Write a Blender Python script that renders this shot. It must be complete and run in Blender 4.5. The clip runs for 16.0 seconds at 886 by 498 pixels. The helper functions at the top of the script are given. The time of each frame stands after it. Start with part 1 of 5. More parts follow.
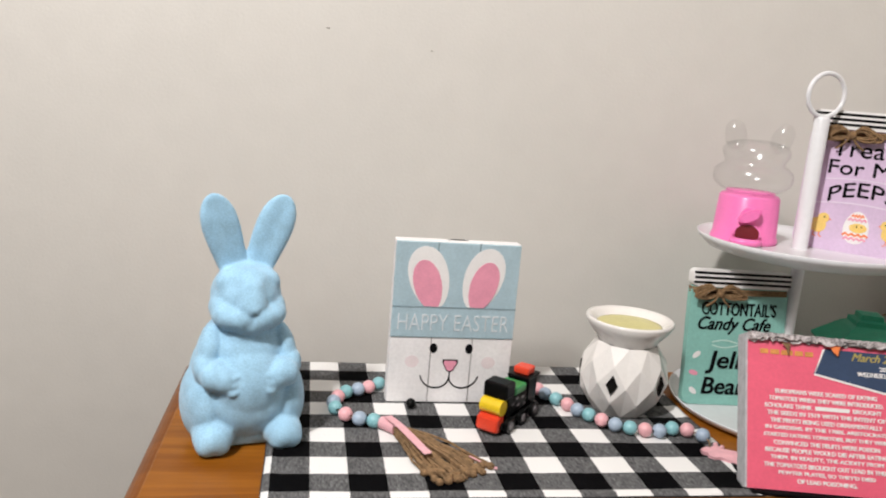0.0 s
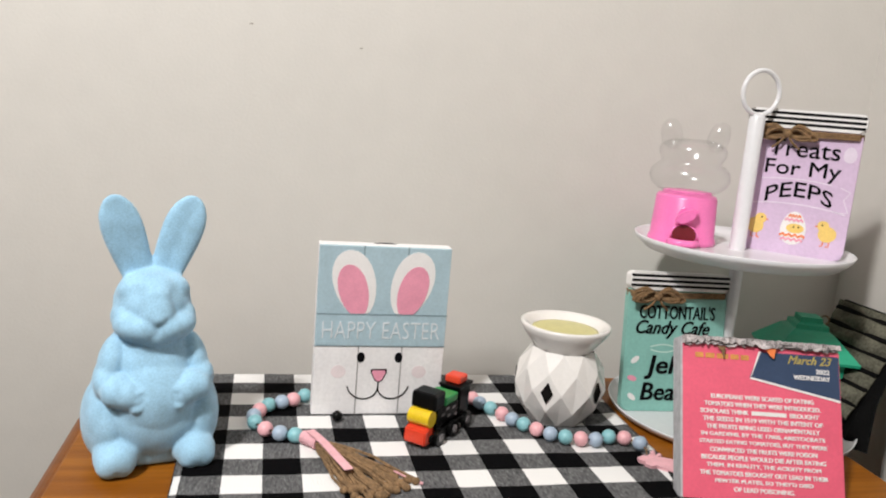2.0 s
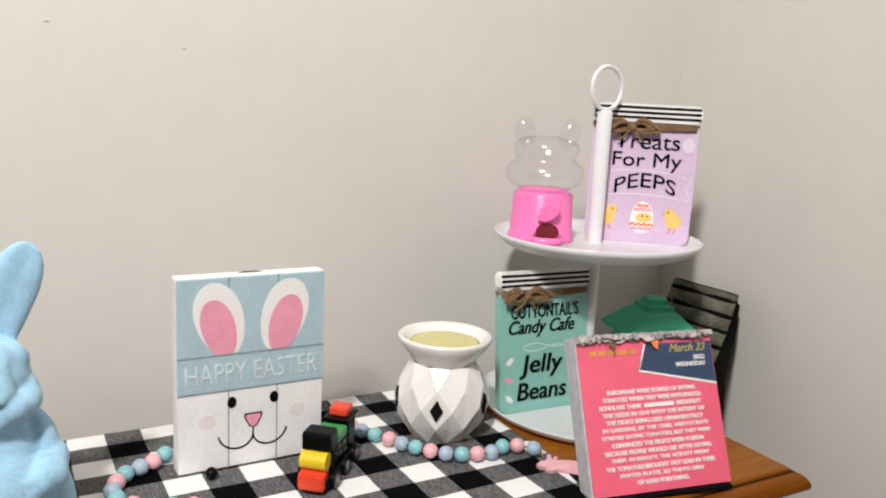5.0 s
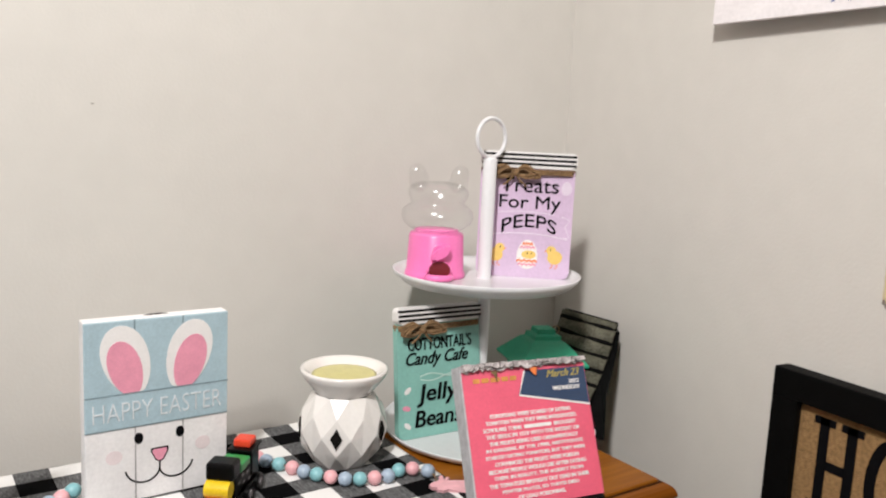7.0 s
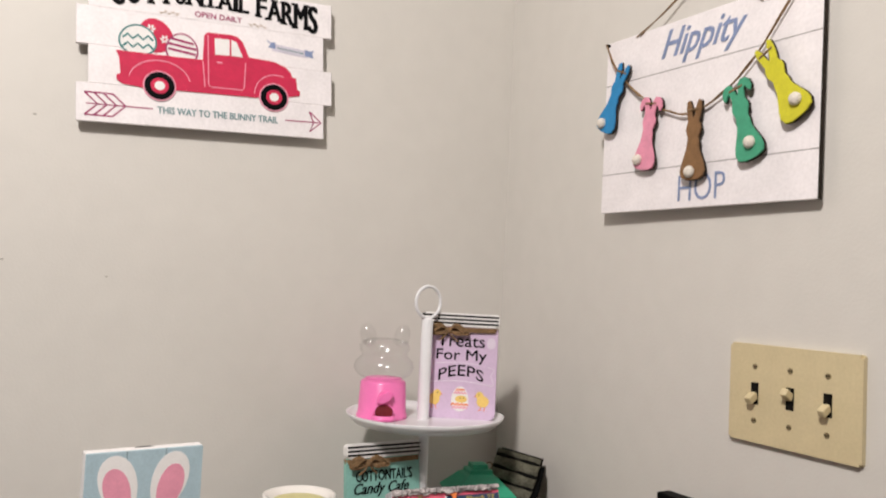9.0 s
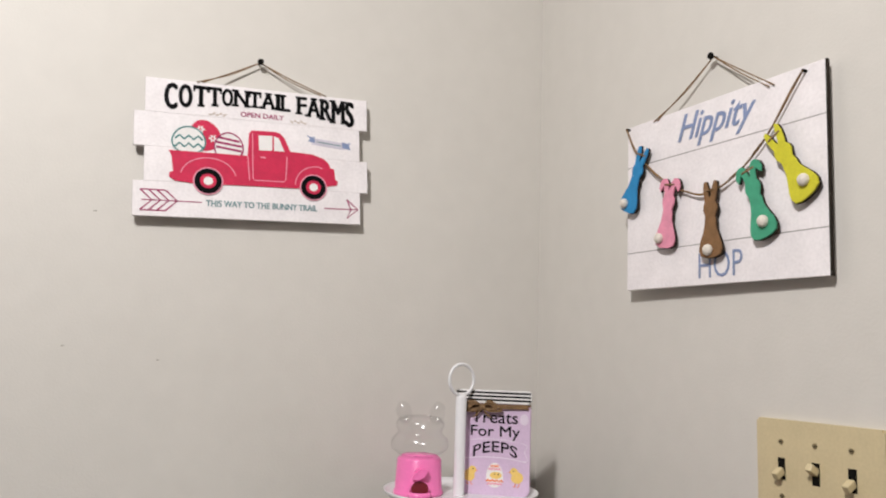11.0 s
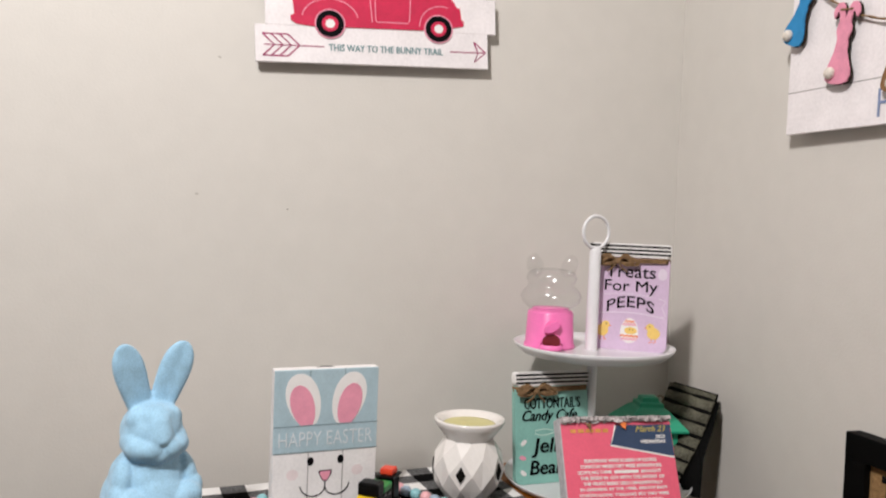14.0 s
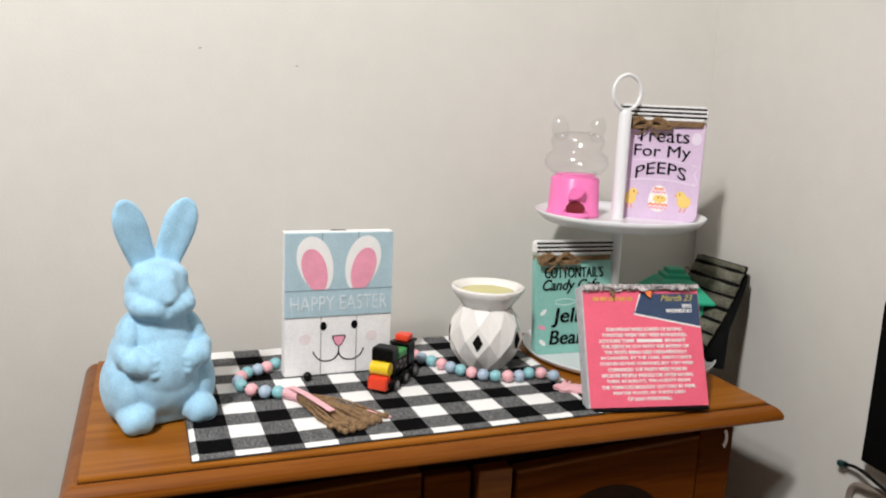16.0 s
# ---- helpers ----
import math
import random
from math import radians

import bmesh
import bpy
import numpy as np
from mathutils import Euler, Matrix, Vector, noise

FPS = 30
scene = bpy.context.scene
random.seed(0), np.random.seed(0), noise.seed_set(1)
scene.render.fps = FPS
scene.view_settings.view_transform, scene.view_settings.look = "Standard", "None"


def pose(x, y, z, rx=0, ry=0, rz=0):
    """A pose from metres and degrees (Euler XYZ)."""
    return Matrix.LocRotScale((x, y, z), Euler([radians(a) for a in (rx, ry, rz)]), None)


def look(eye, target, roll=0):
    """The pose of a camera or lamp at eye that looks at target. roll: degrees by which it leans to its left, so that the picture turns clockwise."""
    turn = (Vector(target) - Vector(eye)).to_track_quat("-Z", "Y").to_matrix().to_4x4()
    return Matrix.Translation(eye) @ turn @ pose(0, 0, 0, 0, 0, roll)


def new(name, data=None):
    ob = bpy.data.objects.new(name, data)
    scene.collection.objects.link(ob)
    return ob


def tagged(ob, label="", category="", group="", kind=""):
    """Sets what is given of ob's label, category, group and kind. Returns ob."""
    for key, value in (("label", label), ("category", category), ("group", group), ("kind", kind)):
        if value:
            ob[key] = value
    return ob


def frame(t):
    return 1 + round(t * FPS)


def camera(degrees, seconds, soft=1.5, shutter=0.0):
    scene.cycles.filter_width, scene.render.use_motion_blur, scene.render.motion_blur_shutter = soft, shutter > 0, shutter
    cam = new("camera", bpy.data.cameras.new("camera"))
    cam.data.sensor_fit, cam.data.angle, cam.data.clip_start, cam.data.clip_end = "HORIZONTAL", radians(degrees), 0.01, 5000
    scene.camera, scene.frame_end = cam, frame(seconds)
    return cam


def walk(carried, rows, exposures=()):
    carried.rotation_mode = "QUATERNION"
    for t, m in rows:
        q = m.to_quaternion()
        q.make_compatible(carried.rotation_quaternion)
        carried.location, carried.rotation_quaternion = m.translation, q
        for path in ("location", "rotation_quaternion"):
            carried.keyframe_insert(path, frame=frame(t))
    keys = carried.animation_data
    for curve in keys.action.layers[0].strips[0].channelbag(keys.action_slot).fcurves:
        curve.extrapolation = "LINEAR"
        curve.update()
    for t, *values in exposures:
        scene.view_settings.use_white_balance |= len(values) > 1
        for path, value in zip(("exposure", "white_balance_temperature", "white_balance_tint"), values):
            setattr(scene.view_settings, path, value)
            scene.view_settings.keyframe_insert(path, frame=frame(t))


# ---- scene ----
cam = camera(58.9, 16.0, soft=2.0, shutter=0.4)
PATH = [
    (0, (0.202, 0.248, 1.141), (0.339, 2.201, 0.734), 4.8),
    (0.5, (0.25, 0.237, 1.136), (0.337, 2.195, 0.736), 4.9),
    (1, (0.278, 0.231, 1.132), (0.351, 2.189, 0.728), 4.9),
    (1.5, (0.266, 0.245, 1.126), (0.394, 2.202, 0.735), 5.0),
    (2, (0.24, 0.28, 1.131), (0.473, 2.23, 0.755), 4.8),
    (2.5, (0.212, 0.311, 1.135), (0.546, 2.247, 0.758), 4.8),
    (3, (0.188, 0.336, 1.136), (0.629, 2.25, 0.756), 4.9),
    (3.5, (0.169, 0.356, 1.137), (0.721, 2.24, 0.756), 4.8),
    (4, (0.159, 0.366, 1.139), (0.804, 2.221, 0.763), 4.4),
    (6.5, (0.149, 0.342, 1.149), (1.101, 2.069, 0.814), 2.5),
    (7, (0.154, 0.289, 1.163), (1.12, 2.017, 0.881), 2.8),
    (7.5, (0.157, 0.226, 1.166), (1.109, 1.974, 0.974), 2.6),
    (8, (0.151, 0.163, 1.179), (1.103, 1.919, 1.077), 2.6),
    (8.5, (0.134, 0.112, 1.185), (1.094, 1.867, 1.175), 2.6),
    (9, (0.123, 0.067, 1.19), (1.081, 1.82, 1.284), 2.7),
    (9.2, (0.121, 0.054, 1.194), (1.074, 1.808, 1.313), 2.6),
    (11.3, (0.128, 0.008, 1.203), (0.92, 1.824, 1.478), 1.8),
    (11.5, (0.131, 0.009, 1.203), (0.895, 1.837, 1.478), 1.8),
    (12, (0.134, 0.016, 1.206), (0.832, 1.872, 1.462), 1.6),
    (12.5, (0.128, 0.026, 1.201), (0.786, 1.903, 1.41), 1.6),
    (13, (0.126, 0.042, 1.197), (0.74, 1.942, 1.313), 1.7),
    (13.5, (0.125, 0.055, 1.185), (0.711, 1.967, 1.215), 1.8),
    (14, (0.125, 0.071, 1.173), (0.702, 1.984, 1.101), 2.2),
    (14.5, (0.126, 0.084, 1.167), (0.689, 1.996, 1.0), 2.4),
    (15, (0.14, 0.089, 1.148), (0.661, 2.007, 0.927), 2.3),
    (15.5, (0.141, 0.102, 1.141), (0.661, 2.012, 0.857), 2.5),
    (16, (0.146, 0.119, 1.139), (0.672, 2.014, 0.775), 2.6),
]
walk(cam, [(t, look(eye, target, roll)) for t, eye, target, roll in PATH], exposures=[(0, -0.12, 6530, 11), (2.5, -0.09, 6480, 9.5), (4, -0.04, 6500, 10), (6.5, 0.0, 6520, 9.5), (8, -0.18, 6600, 13), (9.2, -0.35, 6750, 12.5), (11.5, -0.43, 6450, 11), (12.5, -0.45, 6500, 11.5), (14, -0.30, 6560, 12.5), (15, -0.15, 6480, 11.5), (16, -0.02, 6400, 8.5)])

# ---- world, lamps ----
WALL_Y, WALL_X = 1.246, 0.892
world = bpy.data.worlds.new("world")
scene.world = world
world.use_nodes = True
world.node_tree.nodes["Background"].inputs[0].default_value = (0.9, 0.85, 0.78, 1)
world.node_tree.nodes["Background"].inputs[1].default_value = 0.01


def disc_lamp(name, eye, target, watts, size, colour):
    data = bpy.data.lights.new(name, "AREA")
    data.shape, data.size, data.energy, data.color = "DISK", size, watts, colour
    ob = new(name, data)
    ob.matrix_world = look(eye, target)
    return ob


disc_lamp("ceiling_lamp", (-0.36, -0.02, 2.30), (0.25, 0.9, 0.6), 32.5, 0.14, (1.0, 0.975, 0.95))
disc_lamp("ceiling_lamp", (-0.58, -0.26, 2.30), (0.1, 0.8, 0.5), 11.0, 0.14, (1.0, 0.975, 0.95))


# ---- materials ----
def mat(name, colour, rough=0.5, vary=0.08, scale=40.0, bump=0.0, bump_scale=400.0, metal=0.0, coat=0.0, sheen=0.0, spec=0.5, second=None):
    """A procedural surface: colour with blotches at two scales, and a fine relief."""
    m = bpy.data.materials.new(name)
    m.use_nodes = True
    n, l = m.node_tree.nodes, m.node_tree.links
    b = n["Principled BSDF"]
    b.inputs["Roughness"].default_value, b.inputs["Metallic"].default_value = rough, metal
    b.inputs["Coat Weight"].default_value, b.inputs["Sheen Weight"].default_value = coat, sheen
    b.inputs["Specular IOR Level"].default_value = spec
    tc = n.new("ShaderNodeTexCoord")
    big, fine = n.new("ShaderNodeTexNoise"), n.new("ShaderNodeTexNoise")
    for t, s in ((big, scale), (fine, scale * 9)):
        t.inputs["Scale"].default_value, t.inputs["Detail"].default_value = s, 4
        l.new(tc.outputs["Object"], t.inputs["Vector"])
    add = n.new("ShaderNodeMath")
    add.operation = "ADD"
    l.new(big.outputs["Fac"], add.inputs[0]), l.new(fine.outputs["Fac"], add.inputs[1])
    ramp = n.new("ShaderNodeMapRange")
    ramp.inputs["From Min"].default_value, ramp.inputs["From Max"].default_value = 0.7, 1.3
    l.new(add.outputs[0], ramp.inputs["Value"])
    mix = n.new("ShaderNodeMix")
    mix.data_type = "RGBA"
    c2 = second or tuple(max(0.0, c * (1 - 2 * vary)) for c in colour)
    c1 = colour if second else tuple(min(1.0, c * (1 + vary)) for c in colour)
    mix.inputs["A"].default_value, mix.inputs["B"].default_value = (*c2, 1), (*c1, 1)
    l.new(ramp.outputs[0], mix.inputs["Factor"]), l.new(mix.outputs["Result"], b.inputs["Base Color"])
    if bump:
        grain, bu = n.new("ShaderNodeTexNoise"), n.new("ShaderNodeBump")
        grain.inputs["Scale"].default_value, grain.inputs["Detail"].default_value = bump_scale, 5
        bu.inputs["Strength"].default_value, bu.inputs["Distance"].default_value = bump, 0.002
        l.new(tc.outputs["Object"], grain.inputs["Vector"]), l.new(grain.outputs["Fac"], bu.inputs["Height"]), l.new(bu.outputs[0], b.inputs["Normal"])
    return m


def wood(name, dark, light, rough=0.3, coat=0.3, along=(1.5, 22.0, 22.0), spec=0.12):
    """Varnished wood: long streaks and fine pores along one axis."""
    m = mat(name, light, rough, 0.1, 4.0, 0.08, 300, coat=coat, spec=spec)
    n, l = m.node_tree.nodes, m.node_tree.links
    tc, mp, streak = n.new("ShaderNodeTexCoord"), n.new("ShaderNodeMapping"), n.new("ShaderNodeTexNoise")
    mp.inputs["Scale"].default_value = along
    streak.inputs["Scale"].default_value, streak.inputs["Detail"].default_value, streak.inputs["Distortion"].default_value = 3.0, 8, 1.2
    l.new(tc.outputs["Object"], mp.inputs[0]), l.new(mp.outputs[0], streak.inputs["Vector"])
    ramp = n.new("ShaderNodeValToRGB")
    ramp.color_ramp.elements[0].position, ramp.color_ramp.elements[0].color = 0.32, (*dark, 1)
    ramp.color_ramp.elements[1].position, ramp.color_ramp.elements[1].color = 0.68, (*light, 1)
    l.new(streak.outputs["Fac"], ramp.inputs[0]), l.new(ramp.outputs[0], n["Principled BSDF"].inputs["Base Color"])
    n["Principled BSDF"].inputs["Coat Roughness"].default_value = 0.25
    return m


def check_cloth():
    """Buffalo check: black and white yarn stripes both ways, grey where they cross, with a visible twill."""
    m = mat("check_cloth", (0.5, 0.5, 0.5), 0.95, 0.1, 60, 0.0, spec=0.05)
    n, l = m.node_tree.nodes, m.node_tree.links
    tc, sep = n.new("ShaderNodeTexCoord"), n.new("ShaderNodeSeparateXYZ")
    wob = n.new("ShaderNodeTexNoise")
    wob.inputs["Scale"].default_value = 260
    l.new(tc.outputs["Object"], sep.inputs[0]), l.new(tc.outputs["Object"], wob.inputs["Vector"])

    def math_node(op, a, b=None, c=None):
        k = n.new("ShaderNodeMath")
        k.operation = op
        for i, v in enumerate((a, b, c)):
            if v is None:
                continue
            if isinstance(v, (int, float)):
                k.inputs[i].default_value = v
            else:
                l.new(v, k.inputs[i])
        return k.outputs[0]

    def stripe(axis, start, width):
        v = math_node("MULTIPLY_ADD", wob.outputs["Fac"], 0.0012, sep.outputs[axis])
        v = math_node("DIVIDE", math_node("SUBTRACT", v, start + 0.0006), 2 * width)
        return math_node("LESS_THAN", math_node("FRACT", v), 0.5)

    whites = math_node("ADD", stripe(0, 0.0396 - 0.0668, 0.0334), stripe(1, 0.104 - 0.124, 0.031))
    diag = n.new("ShaderNodeTexNoise")
    mp = n.new("ShaderNodeMapping")
    mp.inputs["Scale"].default_value, mp.inputs["Rotation"].default_value = (640, 190, 220), (0, 0, 0.6)
    diag.inputs["Scale"].default_value, diag.inputs["Detail"].default_value = 1.0, 3
    l.new(tc.outputs["Object"], mp.inputs[0]), l.new(mp.outputs[0], diag.inputs["Vector"])
    soft = math_node("MULTIPLY_ADD", math_node("SUBTRACT", diag.outputs["Fac"], 0.5), 0.85, whites)
    ramp = n.new("ShaderNodeValToRGB")
    e = ramp.color_ramp.elements
    e[0].position, e[0].color = 0.10, (0.0022, 0.0022, 0.0026, 1)
    e[1].position, e[1].color = 0.90, (0.78, 0.77, 0.76, 1)
    for pos, c in ((0.34, 0.010), (0.56, 0.150)):
        e.new(pos).color = (c, c, c * 1.02, 1)
    l.new(math_node("MULTIPLY", soft, 0.5), ramp.inputs[0])
    l.new(ramp.outputs[0], n["Principled BSDF"].inputs["Base Color"])
    bu = n.new("ShaderNodeBump")
    bu.inputs["Strength"].default_value, bu.inputs["Distance"].default_value = 0.5, 0.001
    l.new(diag.outputs["Fac"], bu.inputs["Height"]), l.new(bu.outputs[0], n["Principled BSDF"].inputs["Normal"])
    return m


def clear_plastic():
    """Thin clear shell: light passes straight, gloss rises at grazing angles."""
    m = bpy.data.materials.new("clear_plastic")
    m.use_nodes = True
    n, l = m.node_tree.nodes, m.node_tree.links
    n.remove(n["Principled BSDF"])
    clear, gloss, fres, mix = n.new("ShaderNodeBsdfTransparent"), n.new("ShaderNodeBsdfGlossy"), n.new("ShaderNodeLayerWeight"), n.new("ShaderNodeMixShader")
    clear.inputs[0].default_value = (0.995, 0.995, 0.995, 1)
    gloss.inputs["Roughness"].default_value, fres.inputs["Blend"].default_value = 0.20, 0.5
    rise, level = n.new("ShaderNodeMath"), n.new("ShaderNodeMath")
    rise.operation, level.operation = "POWER", "MULTIPLY_ADD"
    rise.inputs[1].default_value, level.inputs[1].default_value, level.inputs[2].default_value = 3.6, 0.30, 0.030
    l.new(fres.outputs["Facing"], rise.inputs[0]), l.new(rise.outputs[0], level.inputs[0])
    l.new(level.outputs[0], mix.inputs[0]), l.new(clear.outputs[0], mix.inputs[1]), l.new(gloss.outputs[0], mix.inputs[2])
    l.new(mix.outputs[0], n["Material Output"].inputs["Surface"])
    return m


WALL = mat("wall_paint", (0.649, 0.623, 0.582), 0.55, 0.015, 3.0, 0.12, 260, spec=0.35)
CEIL = mat("ceiling_paint", (0.80, 0.78, 0.74), 0.9, 0.02, 4.0, 0.3, 120)
CARPET = mat("carpet", (0.22, 0.18, 0.14), 0.95, 0.2, 30, 0.8, 300)
TOP = wood("honey_wood", (0.200, 0.062, 0.005), (0.312, 0.110, 0.011), 0.36, 0.12)
# Shade on doors and sides is put into this colour, darker than TOP.
BODY = wood("shaded_cabinet_wood", (0.062, 0.0130, 0.0006), (0.108, 0.0270, 0.0014), 0.55, 0.0, spec=0.03)
# The moulding's shade is part of this colour; door edges and post use it too.
NOSING = wood("worn_and_shaded_wood", (0.145, 0.041, 0.0035), (0.208, 0.064, 0.006), 0.34, 0.15)
STEPLINE = mat("painted_step_shade", (0.045, 0.013, 0.002), 0.6, 0.2, 40, spec=0.1)
# Dark wood for the knobs; on case and panel plates it is painted-in shade.
DARKGAP = mat("dark_wood_and_gap_shade", (0.012, 0.004, 0.001), 0.7, 0.2, 20, spec=0.1)
CHECK = check_cloth()
HEM = mat("dark_hem", (0.02, 0.02, 0.022), 0.9, 0.3, 300, 0.5, 900)
FLOCK = mat("blue_flocking", (0.365, 0.612, 0.805), 0.95, 0.10, 70, 0.42, 1500, sheen=0.30, spec=0.03)
WHITEWOOD = mat("white_painted_wood", (0.84, 0.82, 0.82), 0.55, 0.05, 30, 0.25, 160)
SHIPLAP = mat("whitewashed_board", (0.86, 0.82, 0.835), 0.6, 0.05, 25, 0.25, 120)
EDGE = mat("board_edge", (0.035, 0.028, 0.022), 0.9, 0.2, 60, spec=0.1)
PALEBLUE = mat("pale_blue_print", (0.40, 0.535, 0.60), 0.6, 0.06, 40, 0.2, 200)
WHITEPRINT = mat("white_print", (0.82, 0.80, 0.79), 0.6, 0.03, 60)
PINKPRINT = mat("pink_print", (0.80, 0.32, 0.43), 0.6, 0.05, 60)
BLUSH = mat("blush_print", (0.80, 0.70, 0.71), 0.6, 0.04, 60)
BLACK = mat("black_print", (0.004, 0.004, 0.005), 0.6, 0.2, 60, spec=0.08)
CREASE = mat("grey_groove", (0.40, 0.38, 0.38), 0.7, 0.1, 60)
BLUECREASE = mat("blue_grey_groove", (0.25, 0.33, 0.37), 0.7, 0.1, 60)
CERAMIC = mat("white_ceramic", (0.80, 0.77, 0.74), 0.16, 0.02, 30, coat=0.5)
WAX = mat("yellow_wax", (0.62, 0.57, 0.24), 0.35, 0.06, 80, 0.1, 80)
# Near-black small parts; in openings and slots the colour stands in for shade.
NEARBLACK = mat("dark_parts_and_hole_shade", (0.008, 0.007, 0.006), 0.9, 0.2, 40, spec=0.1)
ENAMEL = mat("white_enamel", (0.76, 0.76, 0.78), 0.24, 0.02, 20)
HOTPINK = mat("pink_plastic", (0.90, 0.20, 0.49), 0.28, 0.04, 40)
DEEPRED = mat("dark_red_plastic", (0.16, 0.006, 0.012), 0.5, 0.1, 40)
CLEAR = clear_plastic()
MINT = mat("mint_print", (0.25, 0.52, 0.46), 0.5, 0.06, 30, 0.15, 160)
LILAC = mat("lilac_print", (0.66, 0.50, 0.68), 0.5, 0.05, 30, 0.15, 160)
BANNER = mat("grey_lilac_print", (0.62, 0.59, 0.68), 0.6, 0.08, 60)
PLUG = mat("dark_teal_plastic", (0.008, 0.045, 0.05), 0.5)
LILACLIGHT = mat("pale_lilac_print", (0.76, 0.66, 0.78), 0.5, 0.04, 60)
MINTLIGHT = mat("pale_mint_print", (0.55, 0.74, 0.68), 0.5, 0.04, 60)
PALEPRINT = mat("pale_print", (0.66, 0.71, 0.74), 0.6, 0.08, 90)
CHICK = mat("yellow_print", (0.86, 0.60, 0.17), 0.5, 0.06, 60)
ORANGE = mat("orange_print", (0.85, 0.22, 0.06), 0.5, 0.06, 60)
JUTE = mat("jute_twine", (0.275, 0.165, 0.080), 0.95, 0.3, 200, 0.8, 900)
RIBBON = mat("pink_ribbon", (0.78, 0.42, 0.46), 0.7, 0.08, 120, 0.3, 900)
BEADS = [mat("teal_bead_paint", (0.24, 0.50, 0.54), 0.38, 0.07, 90), mat("blue_grey_bead_paint", (0.36, 0.45, 0.56), 0.38, 0.07, 90), mat("pink_bead_paint", (0.80, 0.42, 0.45), 0.38, 0.07, 90)]
TRAINBLACK = mat("black_lacquer", (0.004, 0.004, 0.004), 0.3, 0.3, 60, spec=0.12)
TRAINRED = mat("red_lacquer", (0.75, 0.06, 0.025), 0.3, 0.08, 60)
TRAINYELLOW = mat("yellow_lacquer", (0.80, 0.55, 0.02), 0.3, 0.08, 60)
TRAINGREEN = mat("green_lacquer", (0.02, 0.28, 0.07), 0.3, 0.08, 60)
TRAINGREY = mat("worn_grey_paint", (0.22, 0.20, 0.21), 0.5, 0.3, 150)
PAGES = mat("page_block", (0.50, 0.50, 0.52), 0.8, 0.12, 120, 0.4, 500)
CALPINK = mat("coral_pink_paper", (0.80, 0.12, 0.20), 0.5, 0.04, 40)
NAVY = mat("navy_paper", (0.028, 0.055, 0.12), 0.5, 0.06, 40)
TORN = mat("torn_paper", (0.66, 0.60, 0.60), 0.7, 0.4, 90, 0.5, 300, second=(0.010, 0.007, 0.008))
OCHRE = mat("ochre_print", (0.70, 0.30, 0.08), 0.6, 0.15, 90)
GOLDPRINT = mat("yellow_green_print", (0.45, 0.36, 0.10), 0.5, 0.1, 60)
LANTERN = mat("green_plastic", (0.020, 0.36, 0.21), 0.42, 0.06, 40)
GREYFELT = mat("grey_olive_felt", (0.125, 0.120, 0.090), 0.95, 0.3, 40, 0.5, 300, spec=0.1)
BLACKFELT = mat("black_felt", (0.005, 0.005, 0.005), 0.95, 0.2, 40, 0.4, 300, spec=0.05)
IVORY = mat("ivory_plastic", (0.62, 0.52, 0.32), 0.4, 0.04, 30)
SCREW = mat("brass_screw", (0.30, 0.24, 0.14), 0.4, 0.2, 200, metal=0.6)
FRAMEBLACK = mat("black_frame_paint", (0.003, 0.003, 0.003), 0.6, 0.2, 40, 0.1, 200, spec=0.06)
BURLAP = mat("burlap", (0.36, 0.21, 0.085), 0.95, 0.25, 220, 0.9, 700)
TRUCKRED = mat("truck_red_print", (0.60, 0.014, 0.072), 0.65, 0.08, 60)
MAGENTA = mat("magenta_print", (0.36, 0.030, 0.13), 0.6, 0.1, 60)
GREYTEAL = mat("grey_teal_print", (0.16, 0.28, 0.30), 0.6, 0.1, 60)
TEAL = mat("teal_print", (0.03, 0.20, 0.20), 0.6, 0.1, 60)
SLATE = mat("slate_blue_print", (0.22, 0.28, 0.46), 0.6, 0.1, 60)
TAN = mat("tan_print", (0.55, 0.46, 0.40), 0.6, 0.1, 60)
CUTOUTS = {
    "blue": mat("blue_felt", (0.02, 0.24, 0.52), 0.8, 0.08, 80, 0.2, 400),
    "pink": mat("pink_felt", (0.78, 0.30, 0.42), 0.8, 0.08, 80, 0.2, 400),
    "brown": mat("brown_felt", (0.23, 0.12, 0.05), 0.8, 0.12, 80, 0.2, 400),
    "green": mat("green_felt", (0.055, 0.34, 0.20), 0.8, 0.08, 80, 0.2, 400),
    "yellow": mat("yellow_felt", (0.62, 0.58, 0.03), 0.8, 0.08, 80, 0.2, 400),
}
POM = mat("white_pompom", (0.80, 0.74, 0.66), 0.95, 0.1, 300, 0.8, 600)


# ---- mesh helpers ----
def part(name, bm, material, parent=None, label="", smooth=False):
    me = bpy.data.meshes.new(name)
    bmesh.ops.recalc_face_normals(bm, faces=bm.faces[:])
    if smooth:
        for f in bm.faces:
            f.smooth = True
    bm.to_mesh(me)
    bm.free()
    me.materials.append(material)
    ob = new(name, me)
    ob.parent = parent
    return tagged(ob, label)


def thing(name, m, label, category, group=""):
    ob = new(name)
    ob.matrix_world = m
    ob.empty_display_size = 0.02
    return tagged(ob, label, category, group)


